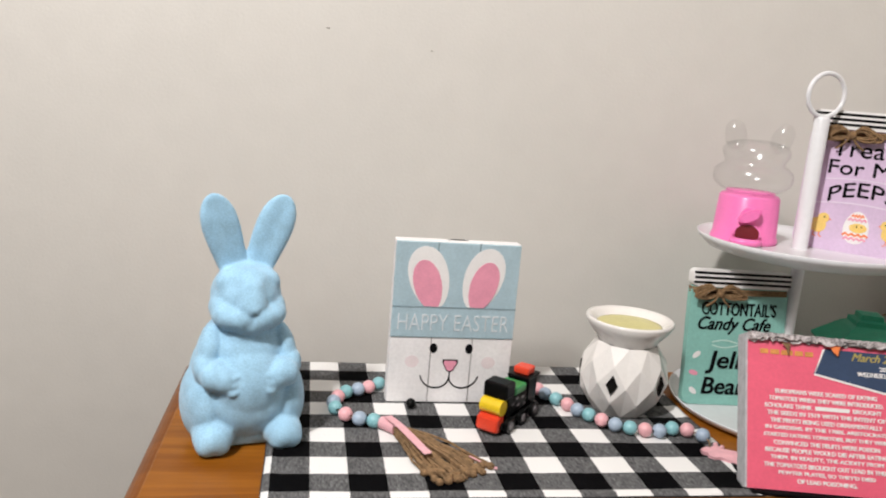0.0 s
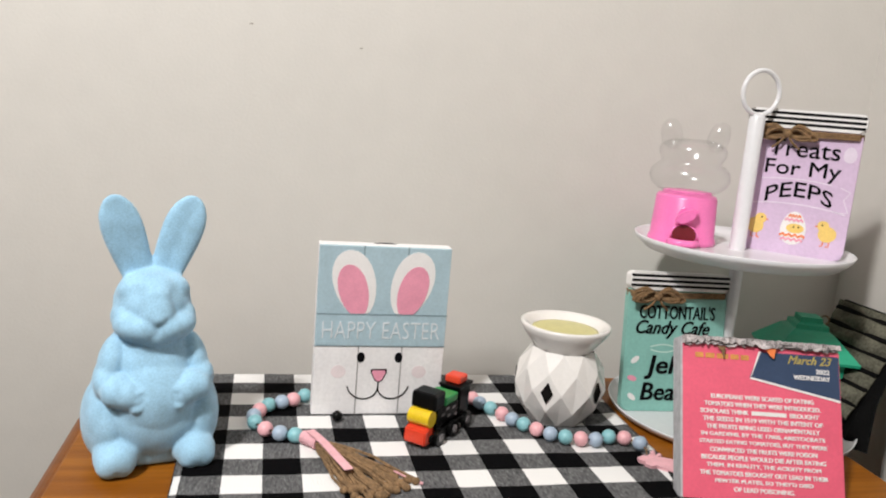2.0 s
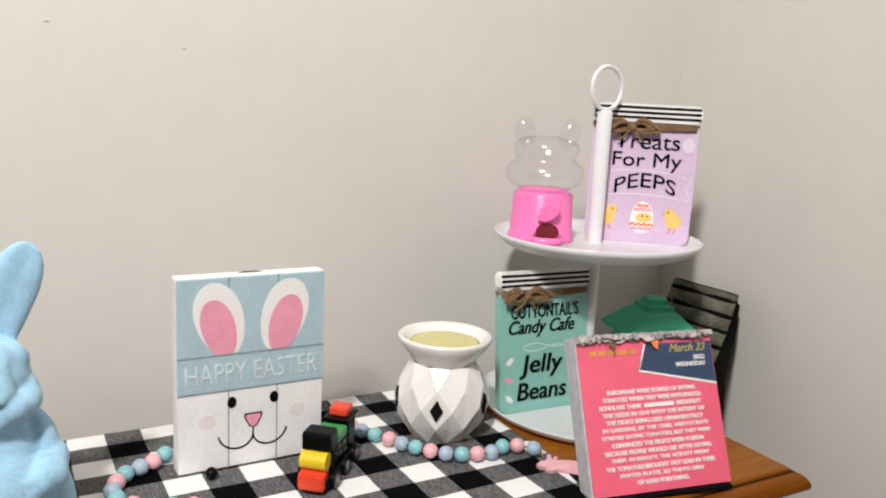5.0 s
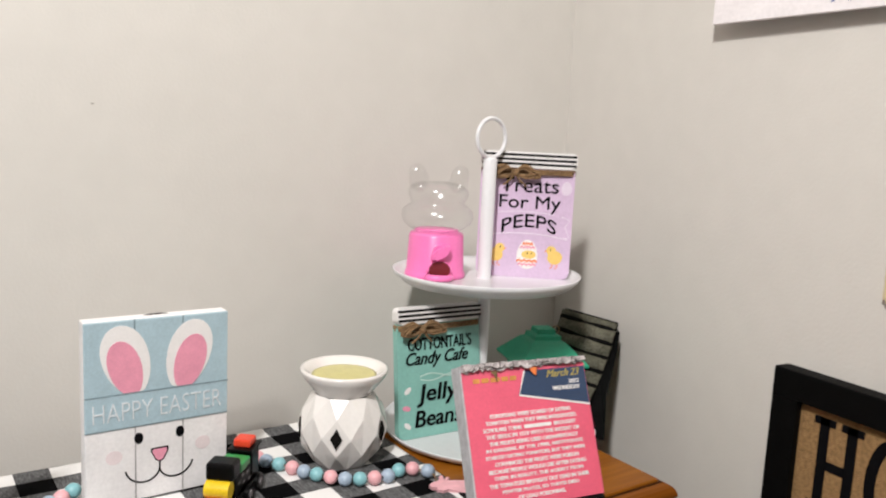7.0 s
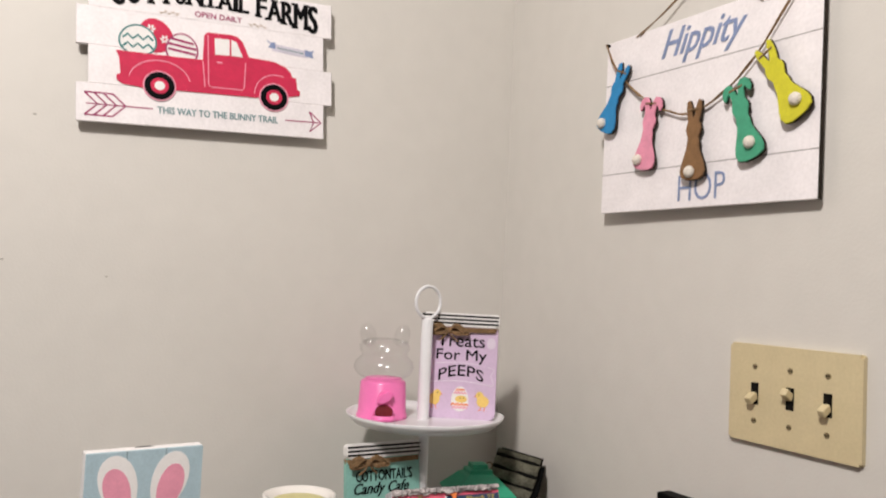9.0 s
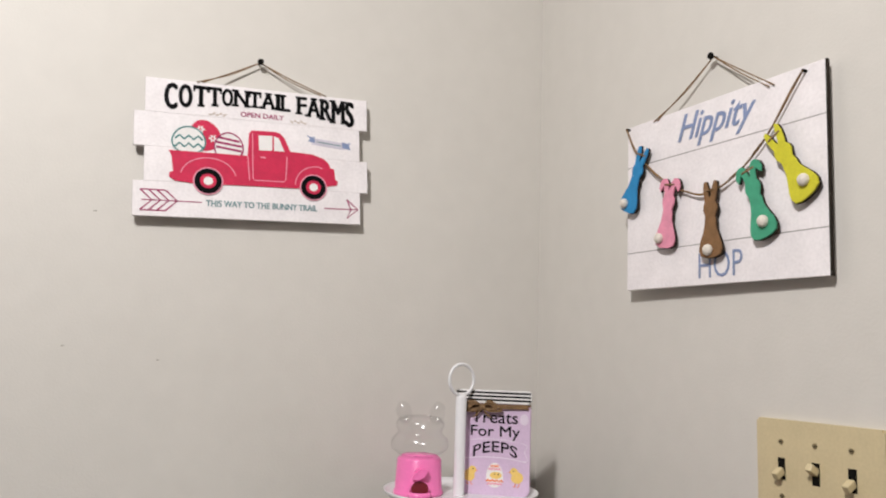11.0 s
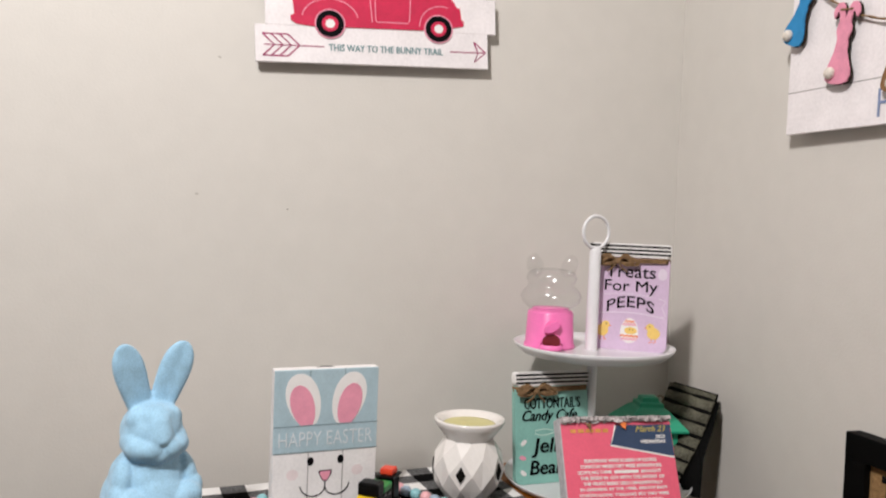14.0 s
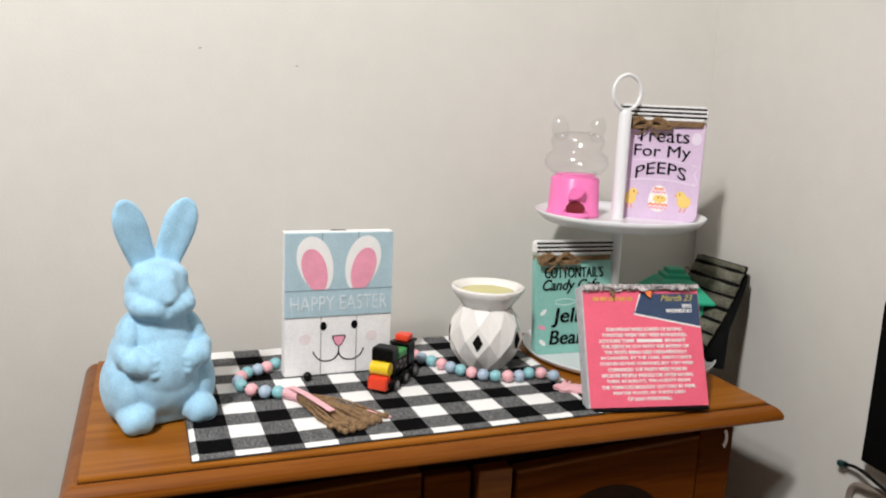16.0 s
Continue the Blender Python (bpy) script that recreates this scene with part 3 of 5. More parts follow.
# ---- the box sign with a rabbit face ----
def box_sign():
    w, h, th = 0.1345, 0.179, 0.019
    s = thing("box_sign", pose(0.2095, 1.0445, 0.8022, 0, 0, 6.5), "white wooden box sign with a painted rabbit face and greeting", "sign")
    part("frame", box(0, w, 0.0035, th, 0, h, 0.0012), WHITEWOOD, s, "white painted wooden box")
    z1, z2 = 0.075, 0.108
    cuts = [0, w / 3, 2 * w / 3, w]
    for a, b in zip(cuts, cuts[1:]):
        part("plank", box(a + 0.0004, b - 0.0004, 0, 0.0036, 0.0006, z1 - 0.0004, 0.0007), WHITEWOOD, s)
        part("plank", box(a + 0.0004, b - 0.0004, 0, 0.0036, z2 + 0.0004, h - 0.0006, 0.0007), PALEBLUE, s, "pale blue painted plank")
    part("plank", box(0.0004, w - 0.0004, -0.0006, 0.0036, z1, z2, 0.0007), PALEBLUE, s, "pale blue painted cross plank")
    for a in cuts[1:3]:
        part("groove", box(a - 0.0005, a + 0.0005, -0.0002, 0.001, 0.0, z1), CREASE, s)
        part("groove", box(a - 0.0005, a + 0.0005, -0.0002, 0.001, z2, h), BLUECREASE, s)
    part("groove", box(0, w, -0.0009, 0.001, z2 - 0.0006, z2 + 0.0006), BLUECREASE, s)
    part("groove", box(0, w, -0.0009, 0.001, z1 - 0.0005, z1 + 0.0003), BLUECREASE, s)
    lettering("HAPPY EASTER", s, PALEPRINT, w / 2, (z1 + z2) / 2, w * 0.90, 0.018, y=-0.0009, bold=-0.010, label="white painted words")
    for k, cx in ((-1, w * 0.277), (1, w * 0.708)):
        cz = z2 + 0.0315
        part("ear", prism(oval(cx, cz, 0.0212, 0.0355, k * -16, egg=-0.12, floor_z=z2 + 0.001), -0.0004, 0.001), WHITEPRINT, s, "white painted ear")
        part("ear_lining", prism(oval(cx + k * 0.001, cz - 0.0075, 0.0148, 0.0280, k * -16, egg=-0.10, floor_z=z2 + 0.001), -0.0008, 0.001), PINKPRINT, s, "pink painted inner ear")
        part("eye", prism(oval(w * 0.5 + k * 0.0195, 0.0625, 0.0041, 0.0054), -0.0005, 0.001), BLACK, s)
        part("cheek", prism(oval(w * 0.5 + k * 0.042, 0.047, 0.0075, 0.0068), -0.0003, 0.001), BLUSH, s, "pale pink painted cheek")
        mouth = [(w * 0.5 + k * (0.016 - 0.016 * math.cos(radians(a))), 0.030 - 0.0145 * math.sin(radians(a)) + 0.004 * (a / 180)) for a in range(0, 171, 10)]
        part("mouth_line", stroke(mouth, 0.0015, -0.0005, 0.001), BLACK, s)
    nose = [(-0.008, 0.0075), (0.008, 0.0075), (0.0085, 0.004), (0.004, -0.005), (0, -0.0072), (-0.004, -0.005), (-0.0085, 0.004)]
    part("nose", prism([(w / 2 + x, 0.0425 + z) for x, z in nose], -0.0005, 0.001), BLACK, s)
    part("nose_fill", prism([(w / 2 + x * 0.82, 0.0425 + z * 0.82) for x, z in nose], -0.0008, 0.001), PINKPRINT, s, "pink painted nose")
    part("mouth_line", stroke([(w / 2, 0.037), (w / 2, 0.0285)], 0.0013, -0.0005, 0.001), BLACK, s)
    part("hanger", tube([(w / 2 - 0.014, 0.013, h - 0.001), (w / 2 - 0.006, 0.013, h + 0.0004), (w / 2 + 0.006, 0.013, h + 0.0004), (w / 2 + 0.014, 0.013, h - 0.001)], 0.0008, 6), NEARBLACK, s, "dark wire staple")


box_sign()
ball = part("ball", lathe([(0, 0), (0.0022, 0.0003), (0.0048, 0.0024), (0.0056, 0.0054), (0.0048, 0.0084), (0.0022, 0.0106), (0, 0.011)], 20), TRAINBLACK, None, smooth=True)
ball.matrix_world = pose(0.2365, 1.031, 0.8026)
tagged(ball, "small shiny black wooden ball on the runner", "ball")


# ---- the wax warmer ----
def wax_warmer():
    wmr = thing("wax_warmer", pose(0.472, 1.066, 0.8022, 0, 0, -48) @ Matrix.Diagonal((0.885, 0.885, 1.0, 1)), "white ceramic wax warmer with faceted diamond body and yellow wax", "wax warmer")
    # faceted body: a lattice of tall diamonds, each sunk at its middle
    n = 10
    rings = [(0.0345, 0.000), (0.0510, 0.0200), (0.0570, 0.0410), (0.0515, 0.0610), (0.0385, 0.0790)]
    bm = bmesh.new()
    vs = [[bm.verts.new((r * math.sin(2 * math.pi * (k + (i % 2) / 2) / n), -r * math.cos(2 * math.pi * (k + (i % 2) / 2) / n), z)) for k in range(n)] for i, (r, z) in enumerate(rings)]
    for i in range(len(rings) - 2):
        o = i % 2
        for k in range(n):
            low, top = vs[i][k], vs[i + 2][k]
            lf, rt = vs[i + 1][(k + o - 1) % n], vs[i + 1][(k + o) % n]
            mid = (low.co + top.co + lf.co + rt.co) / 4
            c = bm.verts.new((mid.x * 0.985, mid.y * 0.985, mid.z))
            for a, b in ((low, rt), (rt, top), (top, lf), (lf, low)):
                bm.faces.new((a, b, c))
    for k in range(n):
        bm.faces.new((vs[0][k], vs[0][(k + 1) % n], vs[1][k]))
        bm.faces.new((vs[4][(k + 1) % n], vs[4][k], vs[3][k]))
    bm.faces.new(vs[0][::-1])
    bmesh.ops.bevel(bm, geom=bm.edges[:], offset=0.0006, segments=1, affect="EDGES")
    body = part("body", bm, CERAMIC, wmr, "glossy white faceted ceramic body")
    for k in (0, 2, 4, 6, 8):
        ang = 2 * math.pi * (k + 0.5) / n
        ctr = Vector((0.0528 * math.sin(ang), -0.0528 * math.cos(ang), 0.0410))
        m = Matrix.Translation(ctr) @ pose(0, 0, 0, 0, 0, math.degrees(ang))
        hb = prism([(0, -0.0112), (0.0074, 0), (0, 0.0112), (-0.0074, 0)], -0.0012, 0.006)
        hb.transform(m)
        part("opening", hb, NEARBLACK, body, "dark plug painted as the shade in a diamond opening")
    dish = [(0.0, 0.077), (0.034, 0.0775), (0.036, 0.0795), (0.041, 0.086), (0.050, 0.096), (0.0545, 0.1035), (0.0540, 0.1062), (0.0515, 0.1066), (0.0465, 0.1040), (0.0400, 0.0985), (0.0370, 0.0960), (0.0, 0.0950)]
    part("dish", lathe(dish, 56), CERAMIC, wmr, "glossy white ceramic dish", smooth=True)
    part("wax", lathe([(0.0, 0.0990), (0.0360, 0.0989), (0.0402, 0.0987), (0.038, 0.0965)], 48), WAX, wmr, "pale yellow set wax", smooth=True)


wax_warmer()


# ---- the bead garland ----
def garland():
    g = thing("bead_garland", pose(0, 0, 0.8024), "painted wooden bead garland with jute tassel and rabbit tag", "garland")
    left = [(0.201, 1.077), (0.190, 1.065), (0.179, 1.057), (0.1665, 1.048), (0.159, 1.034), (0.1555, 1.0195), (0.1585, 1.0045), (0.170, 0.990), (0.1845, 0.9815), (0.199, 0.9785)]
    right = [(0.383, 1.088), (0.389, 1.075), (0.399, 1.062), (0.409, 1.048), (0.417, 1.034), (0.427, 1.0225), (0.438, 1.011), (0.450, 1.001), (0.464, 0.995), (0.479, 0.992), (0.494, 0.991), (0.510, 0.999), (0.5255, 0.997), (0.538, 0.9855)]
    rot = [0, 2, 1]
    proto = {}
    for seq, off in ((left, 0), (right, 1)):
        for i, (x, y) in enumerate(seq):
            k = rot[(i + off) % 3]
            if k not in proto:
                r = 0.0075
                prof = [(0.0016, -r * 0.97)] + [(r * math.cos(radians(a)), r * math.sin(radians(a))) for a in range(-70, 71, 14)] + [(0.0016, r * 0.97), (0.0012, 0)]
                b = part("bead", lathe(prof, 20), BEADS[k], g, smooth=True)
                proto[k] = b.data
            else:
                b = new("bead", proto[k])
                b.parent = g
            nx = seq[min(i + 1, len(seq) - 1)]
            pv = seq[max(i - 1, 0)]
            yaw = math.degrees(math.atan2(nx[1] - pv[1], nx[0] - pv[0]))
            b.matrix_local = pose(x, y, 0.0076, 0, 90, yaw)
        part("cord", tube([(x, y, 0.0076) for x, y in seq], 0.0009, 6), JUTE, g, "jute cord")
    # cord behind the box sign joins both ends
    part("cord", tube(curve_pts([(0.201, 1.077, 0.007), (0.22, 1.10, 0.002), (0.29, 1.12, 0.002), (0.36, 1.105, 0.002), (0.383, 1.088, 0.007)], 5), 0.0009, 6), JUTE, g)
    # tassel
    head = Vector((0.2125, 0.973, 0.007))
    part("tassel_band", tube([head + Vector((-0.006, 0.004, 0)), head + Vector((0.004, -0.004, 0)), head + Vector((0.009, -0.009, 0))], 0.0062, 12), RIBBON, g, "pink ribbon wound round the tassel head")
    rnd = random.Random(4)
    for i in range(44):
        bm = bmesh.new()
        f = (i + rnd.random()) / 44
        lay = rnd.random()
        ang = radians(-70 + 36 * f + rnd.uniform(-2, 2))
        ln = rnd.uniform(0.082, 0.110)
        d = Vector((math.cos(ang), math.sin(ang), 0))
        side = Vector((-d.y, d.x, 0))
        pts = []
        for q in range(8):
            t = q / 7
            wob = rnd.uniform(-0.0016, 0.0016) * (t > 0)
            pts.append(head + Vector((0.006, -0.006, 0)) + d * ln * t + side * (wob + 0.006 * math.sin(t * 3) * (f - 0.5)) + Vector((0, 0, -0.005 + 0.009 * lay * math.sin(math.pi * min(1, 0.25 + 0.7 * t)))))
        pts = [Vector((p.x, p.y, max(p.z, 0.0017))) for p in pts]
        tube(pts, 0.0013, 5, bm=bm)
        if rnd.random() < 0.85:
            e = pts[-1]
            blob((e.x, e.y, max(e.z, 0.003)), (0.0040, 0.0036, 0.0034), bm=bm, u=8, v=6)
        part("strand", bm, JUTE, g)
    for pts, wd in (([(0.2125, 0.975, 0.0150), (0.225, 0.952, 0.0155), (0.238, 0.925, 0.0150), (0.250, 0.902, 0.0135)], 0.0080), ([(0.290, 0.917, 0.006), (0.300, 0.909, 0.005), (0.314, 0.902, 0.0022)], 0.0035)):
        cp = [Vector(p) for p in curve_pts(pts, 6)]
        bm = bmesh.new()
        rows = []
        for i, p in enumerate(cp):
            d = (cp[min(i + 1, len(cp) - 1)] - cp[max(i - 1, 0)]).normalized()
            s = d.cross(Vector((0, 0, 1))).normalized() * wd / 2
            rows.append([bm.verts.new(p + s), bm.verts.new(p - s), bm.verts.new(p - s - Vector((0, 0, 0.0007))), bm.verts.new(p + s - Vector((0, 0, 0.0007)))])
        for a, b in zip(rows, rows[1:]):
            for k in range(4):
                bm.faces.new((a[k], a[(k + 1) % 4], b[(k + 1) % 4], b[k]))
        bm.faces.new(rows[0][::-1]), bm.faces.new(rows[-1])
        part("ribbon", bm, RIBBON, g, "pink ribbon tail")
    # flat rabbit tag at the other end
    body = [(0, 0), (0.004, 0.006), (0.012, 0.0075), (0.022, 0.011), (0.034, 0.0125), (0.043, 0.010), (0.048, 0.005), (0.047, -0.002), (0.042, -0.004), (0.044, -0.0075), (0.034, -0.0075), (0.030, -0.005), (0.020, -0.004), (0.016, -0.0075), (0.009, -0.0065), (0.009, -0.003), (0.003, -0.003)]
    bm = prism(body, 0, 0.004)
    tube([(0.009, 0.002, 0.006), (0.012, 0.002, 0.0125), (0.0105, 0.002, 0.017)], 0.0026, 8, bm=bm)
    tube([(0.012, 0.002, 0.007), (0.0165, 0.002, 0.0115), (0.0175, 0.002, 0.0155)], 0.0024, 8, bm=bm)
    bm.transform(pose(0.527, 0.961, 0.0045, -78, 0, -34))
    part("rabbit_tag", bm, RIBBON, g, "pink wooden rabbit cut-out tag")
    part("cord", tube([(0.538, 0.9855, 0.0076), (0.541, 0.975, 0.006), (0.538, 0.966, 0.005)], 0.0008, 6), JUTE, g)


garland()


# ---- the toy train ----
def toy_train():
    t = thing("toy_train", pose(0.3125, 0.9765, 0.8024, 0, 0, -35), "black wooden toy train engine with red, yellow and green pieces", "toy train")
    # local: x across, y along towards the back
    w = 0.0135
    part("chassis", box(-w, w, 0.004, 0.088, 0.006, 0.013, 0.0015), TRAINBLACK, t)
    part("boiler", box(-w + 0.002, w - 0.002, 0.022, 0.064, 0.013, 0.034, 0.004), TRAINBLACK, t, "black block with worn painted pattern")
    for z, y in ((0.026, 0.030), (0.022, 0.042), (0.028, 0.052), (0.019, 0.057), (0.030, 0.039)):
        part("painted_mark", box(w - 0.0025, w - 0.0016, y - 0.003, y + 0.003, z - 0.0012, z + 0.0014, 0.0003), TRAINGREY, t, "worn grey painted mark")
    bm = bmesh.new()
    for pts in ([(0.0, 0.004), (-0.004, 0.006), (-0.003, 0.019), (0.004, 0.021), (0.012, 0.021), (0.012, 0.004)],):
        a = [bm.verts.new((-w * 0.86, y, z)) for y, z in pts]
        b = [bm.verts.new((w * 0.86, y, z)) for y, z in pts]
        bm.faces.new(a), bm.faces.new(b[::-1])
        for i in range(len(pts)):
            j = (i + 1) % len(pts)
            bm.faces.new((a[i], a[j], b[j], b[i]))
    bmesh.ops.bevel(bm, geom=bm.edges[:], offset=0.0012, segments=2, affect="EDGES")
    part("front_wedge", bm, TRAINRED, t, "red lacquered front wedge")
    yb = tube([(-w * 0.86, 0.008, 0.0285), (w * 0.86, 0.008, 0.0285)], 0.0082, 20)
    part("front_roller", yb, TRAINYELLOW, t, "yellow lacquered round block")
    part("chimney_block", box(-w, w, 0.008, 0.030, 0.0355, 0.0525, 0.003), TRAINBLACK, t)
    part("chimney_block", box(-w + 0.001, w - 0.001, 0.016, 0.026, 0.013, 0.037, 0.001), TRAINBLACK, t)
    part("saddle", box(-w + 0.001, w - 0.001, 0.032, 0.058, 0.034, 0.0425, 0.002), TRAINGREEN, t, "green lacquered saddle block")
    part("cab", box(-w * 0.85, w * 0.85, 0.064, 0.086, 0.013, 0.0425, 0.002), TRAINBLACK, t)
    part("cab_roof", box(-w * 0.95, w * 0.95, 0.060, 0.090, 0.0425, 0.0455, 0.0012), TRAINBLACK, t)
    part("roof_cap", box(-w * 0.66, w * 0.66, 0.066, 0.084, 0.0455, 0.0535, 0.002), TRAINRED, t, "red lacquered roof block")
    for sx in (-1, 1):
        for y in (0.018, 0.046, 0.074):
            wh = tube([(sx * w, y, 0.0085), (sx * (w + 0.004), y, 0.0085)], 0.0085, 20)
            wheel = part("wheel", wh, TRAINBLACK, t)
            part("hub", tube([(sx * (w + 0.004), y, 0.0085), (sx * (w + 0.0048), y, 0.0085)], 0.0042, 14), TRAINGREY, wheel)


toy_train()


# ---- the two-tier tray stand ----
SX, SY = 0.672, 1.103


def tier_tray():
    s = thing("tier_tray", pose(SX, SY, 0.8024), "white enamelled metal two-tier tray stand with ring handle", "tray stand")
    low = [(0, 0), (0.128, 0), (0.1335, 0.0015), (0.1362, 0.0065), (0.1368, 0.0078), (0.1355, 0.0082), (0.1330, 0.0048), (0.128, 0.0035), (0, 0.0035)]
    up = [(0, 0.1825), (0.094, 0.1825), (0.104, 0.1850), (0.1135, 0.1935), (0.1168, 0.1990), (0.1155, 0.1996), (0.1120, 0.1950), (0.104, 0.1912), (0, 0.1905)]
    part("lower_tray", lathe([(r * 0.985, z) for r, z in low], 72, m=pose(0.008, -0.012, 0)), ENAMEL, s, smooth=True)
    part("upper_tray", lathe(up, 72), ENAMEL, s, smooth=True)
    part("stem", lathe([(0.0075, 0.003), (0.0075, 0.183)], 20), ENAMEL, s, smooth=True)
    part("stem", lathe([(0.0085, 0.1905), (0.0085, 0.336), (0.007, 0.339), (0, 0.339)], 20, m=pose(-0.0045, -0.0025, 0)), ENAMEL, s, smooth=True)
    part("collar", lathe([(0.014, 0.0035), (0.014, 0.006), (0.008, 0.007)], 20), ENAMEL, s, smooth=True)
    r = 0.0235
    ring = [(r * math.cos(2 * math.pi * k / 40) * 0.999, 0.0, 0.339 + r + r * math.sin(2 * math.pi * k / 40)) for k in range(40)]
    bm = tube(ring, 0.0026, 10, closed=True)
    bm.transform(pose(-0.0045, -0.0025, 0, 0, 0, 12))
    part("ring_handle", bm, ENAMEL, s, "white metal ring handle", smooth=True)


tier_tray()


# ---- gumball machine ----
def gumball_machine():
    g = thing("gumball_machine", pose(0.6130, 1.1285, 0.9932, 0, 0, -20) @ Matrix.Scale(0.915, 4), "pink plastic gumball machine with clear empty rabbit-shaped globe", "gumball machine")
    base = [(0, 0), (0.0400, 0), (0.0412, 0.0025), (0.0405, 0.0060), (0.0388, 0.0090), (0.0365, 0.0560), (0.0345, 0.0592), (0.0300, 0.0600), (0.0285, 0.0635), (0, 0.0635)]
    part("base", lathe(base, 48), HOTPINK, g, "glossy pink plastic base", smooth=True)
    knob = part("knob", tube([(0.0, -0.0355, 0.0370), (0.0, -0.0420, 0.0370)], 0.0098, 24), HOTPINK, g)
    grip = prism(oval(0, 0.0370, 0.0145, 0.0062, 32), -0.0490, -0.0410, bevel=0.0018)
    part("knob_grip", grip, HOTPINK, knob, "pale pink turning grip")
    part("chute", prism(oval(0, 0.0145, 0.0140, 0.0115, floor_z=0.0050), -0.0418, -0.034), DEEPRED, g, "dark red chute opening")
    lip = tube([(0.0150 * math.cos(radians(a)), -0.0405 - 0.010 * math.sin(radians(a)), 0.0048) for a in range(0, 181, 15)], 0.0044, 10)
    part("chute_lip", lip, HOTPINK, g, "pink plastic chute lip", smooth=True)
    arch = tube([(0.0152 * math.cos(radians(a)), -0.0398, 0.0105 + 0.0150 * math.sin(radians(a))) for a in range(0, 181, 15)], 0.0019, 8)
    part("chute_rim", arch, HOTPINK, g, smooth=True)
    # clear globe: body and head bulbs with two broad ears, one thin shell
    outer = [(0.0285, 0.0615), (0.0370, 0.0650), (0.0452, 0.0715), (0.0485, 0.0805), (0.0465, 0.0895), (0.0400, 0.0958), (0.0355, 0.0985), (0.0370, 0.1025), (0.0402, 0.1085), (0.0405, 0.1150), (0.0360, 0.1215), (0.0260, 0.1255), (0.0130, 0.1270), (0.0, 0.1273)]
    part("globe", lathe(outer, 48), CLEAR, g, "clear plastic globe", smooth=True)
    for s in (-1, 1):
        part("globe_ear", blob((s * 0.0275, 0, 0.1310), (0.0130, 0.0095, 0.0195), (0, s * 14, 0)), CLEAR, g, "clear plastic ear", smooth=True)
    for o in g.children:
        if o.name.startswith("globe"):
            sol = o.modifiers.new("shell", "SOLIDIFY")
            sol.thickness = 0.0011
    return g


gumball_machine()


# ---- mason-jar shaped signs ----
def jar_sign(name, m, face, label, bow_x):
    s = thing(name, m, label, "sign", "jar signs on the tray stand")
    w, h = 0.1165, 0.139
    outline = rrect(0, w, 0, h, 0.009)
    part("board", prism(outline, 0, 0.010, bevel=0.0012), face, s)
    part("lid", prism(rrect(0.0, w + 0.0015, h - 0.002, h + 0.0180, 0.0060), -0.003, 0.011, bevel=0.0016), WHITEPRINT, s, "white painted jar lid")
    for z in (h + 0.0015, h + 0.0070, h + 0.0125):
        part("stripe", box(0.0012, w + 0.0003, -0.0036, 0.0112, z, z + 0.0028, 0.0003), BLACK, s, "black painted stripe")
    for k in range(3):
        part("twine", tube([(0.004, -0.003, h - 0.004 - 0.0022 * k), (w * 0.5, -0.0045, h - 0.005 - 0.0022 * k), (w - 0.004, -0.003, h - 0.004 - 0.0022 * k), (w - 0.0005, 0.005, h - 0.004 - 0.0022 * k), (w - 0.002, 0.0125, h - 0.004 - 0.0022 * k), (0.002, 0.0125, h - 0.004 - 0.0022 * k), (0.0005, 0.005, h - 0.004 - 0.0022 * k)], 0.0013, 6, closed=True), JUTE, s, "jute twine wrap")
    rnd = random.Random(len(name))
    for k in range(26):
        sg = -1 if k % 2 else 1
        a, lift, out = rnd.uniform(0.75, 1.25), rnd.uniform(-0.0045, 0.0045), rnd.uniform(0.0, 0.005)
        loop = [(bow_x, -0.006, h - 0.0075), (bow_x + sg * 0.011 * a, -0.0085 - out, h - 0.0015 + lift * 0.7), (bow_x + sg * 0.0225 * a, -0.0085 - out, h - 0.0060 + lift), (bow_x + sg * 0.0240 * a, -0.0080 - out, h - 0.0105 + lift), (bow_x + sg * 0.0120 * a, -0.0075 - out * 0.6, h - 0.0125 + lift * 0.5), (bow_x, -0.008, h - 0.0085)]
        part("bow_loop", tube(curve_pts(loop, 4), 0.00115, 5), JUTE, s, "jute bow loop")
    for sg in (-1, 1):
        part("bow_tail", tube(curve_pts([(bow_x, -0.008, h - 0.008), (bow_x + sg * 0.006, -0.009, h - 0.017), (bow_x + sg * 0.014, -0.006, h - 0.024)], 5), 0.0013, 6), JUTE, s, "frayed jute tail")
    part("bow_knot", blob((bow_x, -0.009, h - 0.008), (0.005, 0.004, 0.005)), JUTE, s)
    return s, w, h


def chick(s, x, z, flip):
    body = oval(x, z, 0.0092, 0.0085, flip * 12)
    part("chick", prism(body, -0.0004, 0.001), CHICK, s, "yellow printed chick")
    part("chick_head", prism(oval(x - flip * 0.005, z + 0.0085, 0.006, 0.0058), -0.0005, 0.001), CHICK, s)
    part("beak", prism([(x - flip * 0.010, z + 0.009), (x - flip * 0.0135, z + 0.0075), (x - flip * 0.010, z + 0.0065)], -0.0005, 0.001), ORANGE, s)
    for dx in (-0.003, 0.003):
        part("chick_leg", stroke([(x + dx, z - 0.008), (x + dx, z - 0.0125), (x + dx - flip * 0.003, z - 0.0135)], 0.0011, -0.0005, 0.001), ORANGE, s)
    part("chick_eye", prism(oval(x - flip * 0.006, z + 0.0097, 0.0009, 0.0009, n=10), -0.0008, 0.001), BLACK, s)


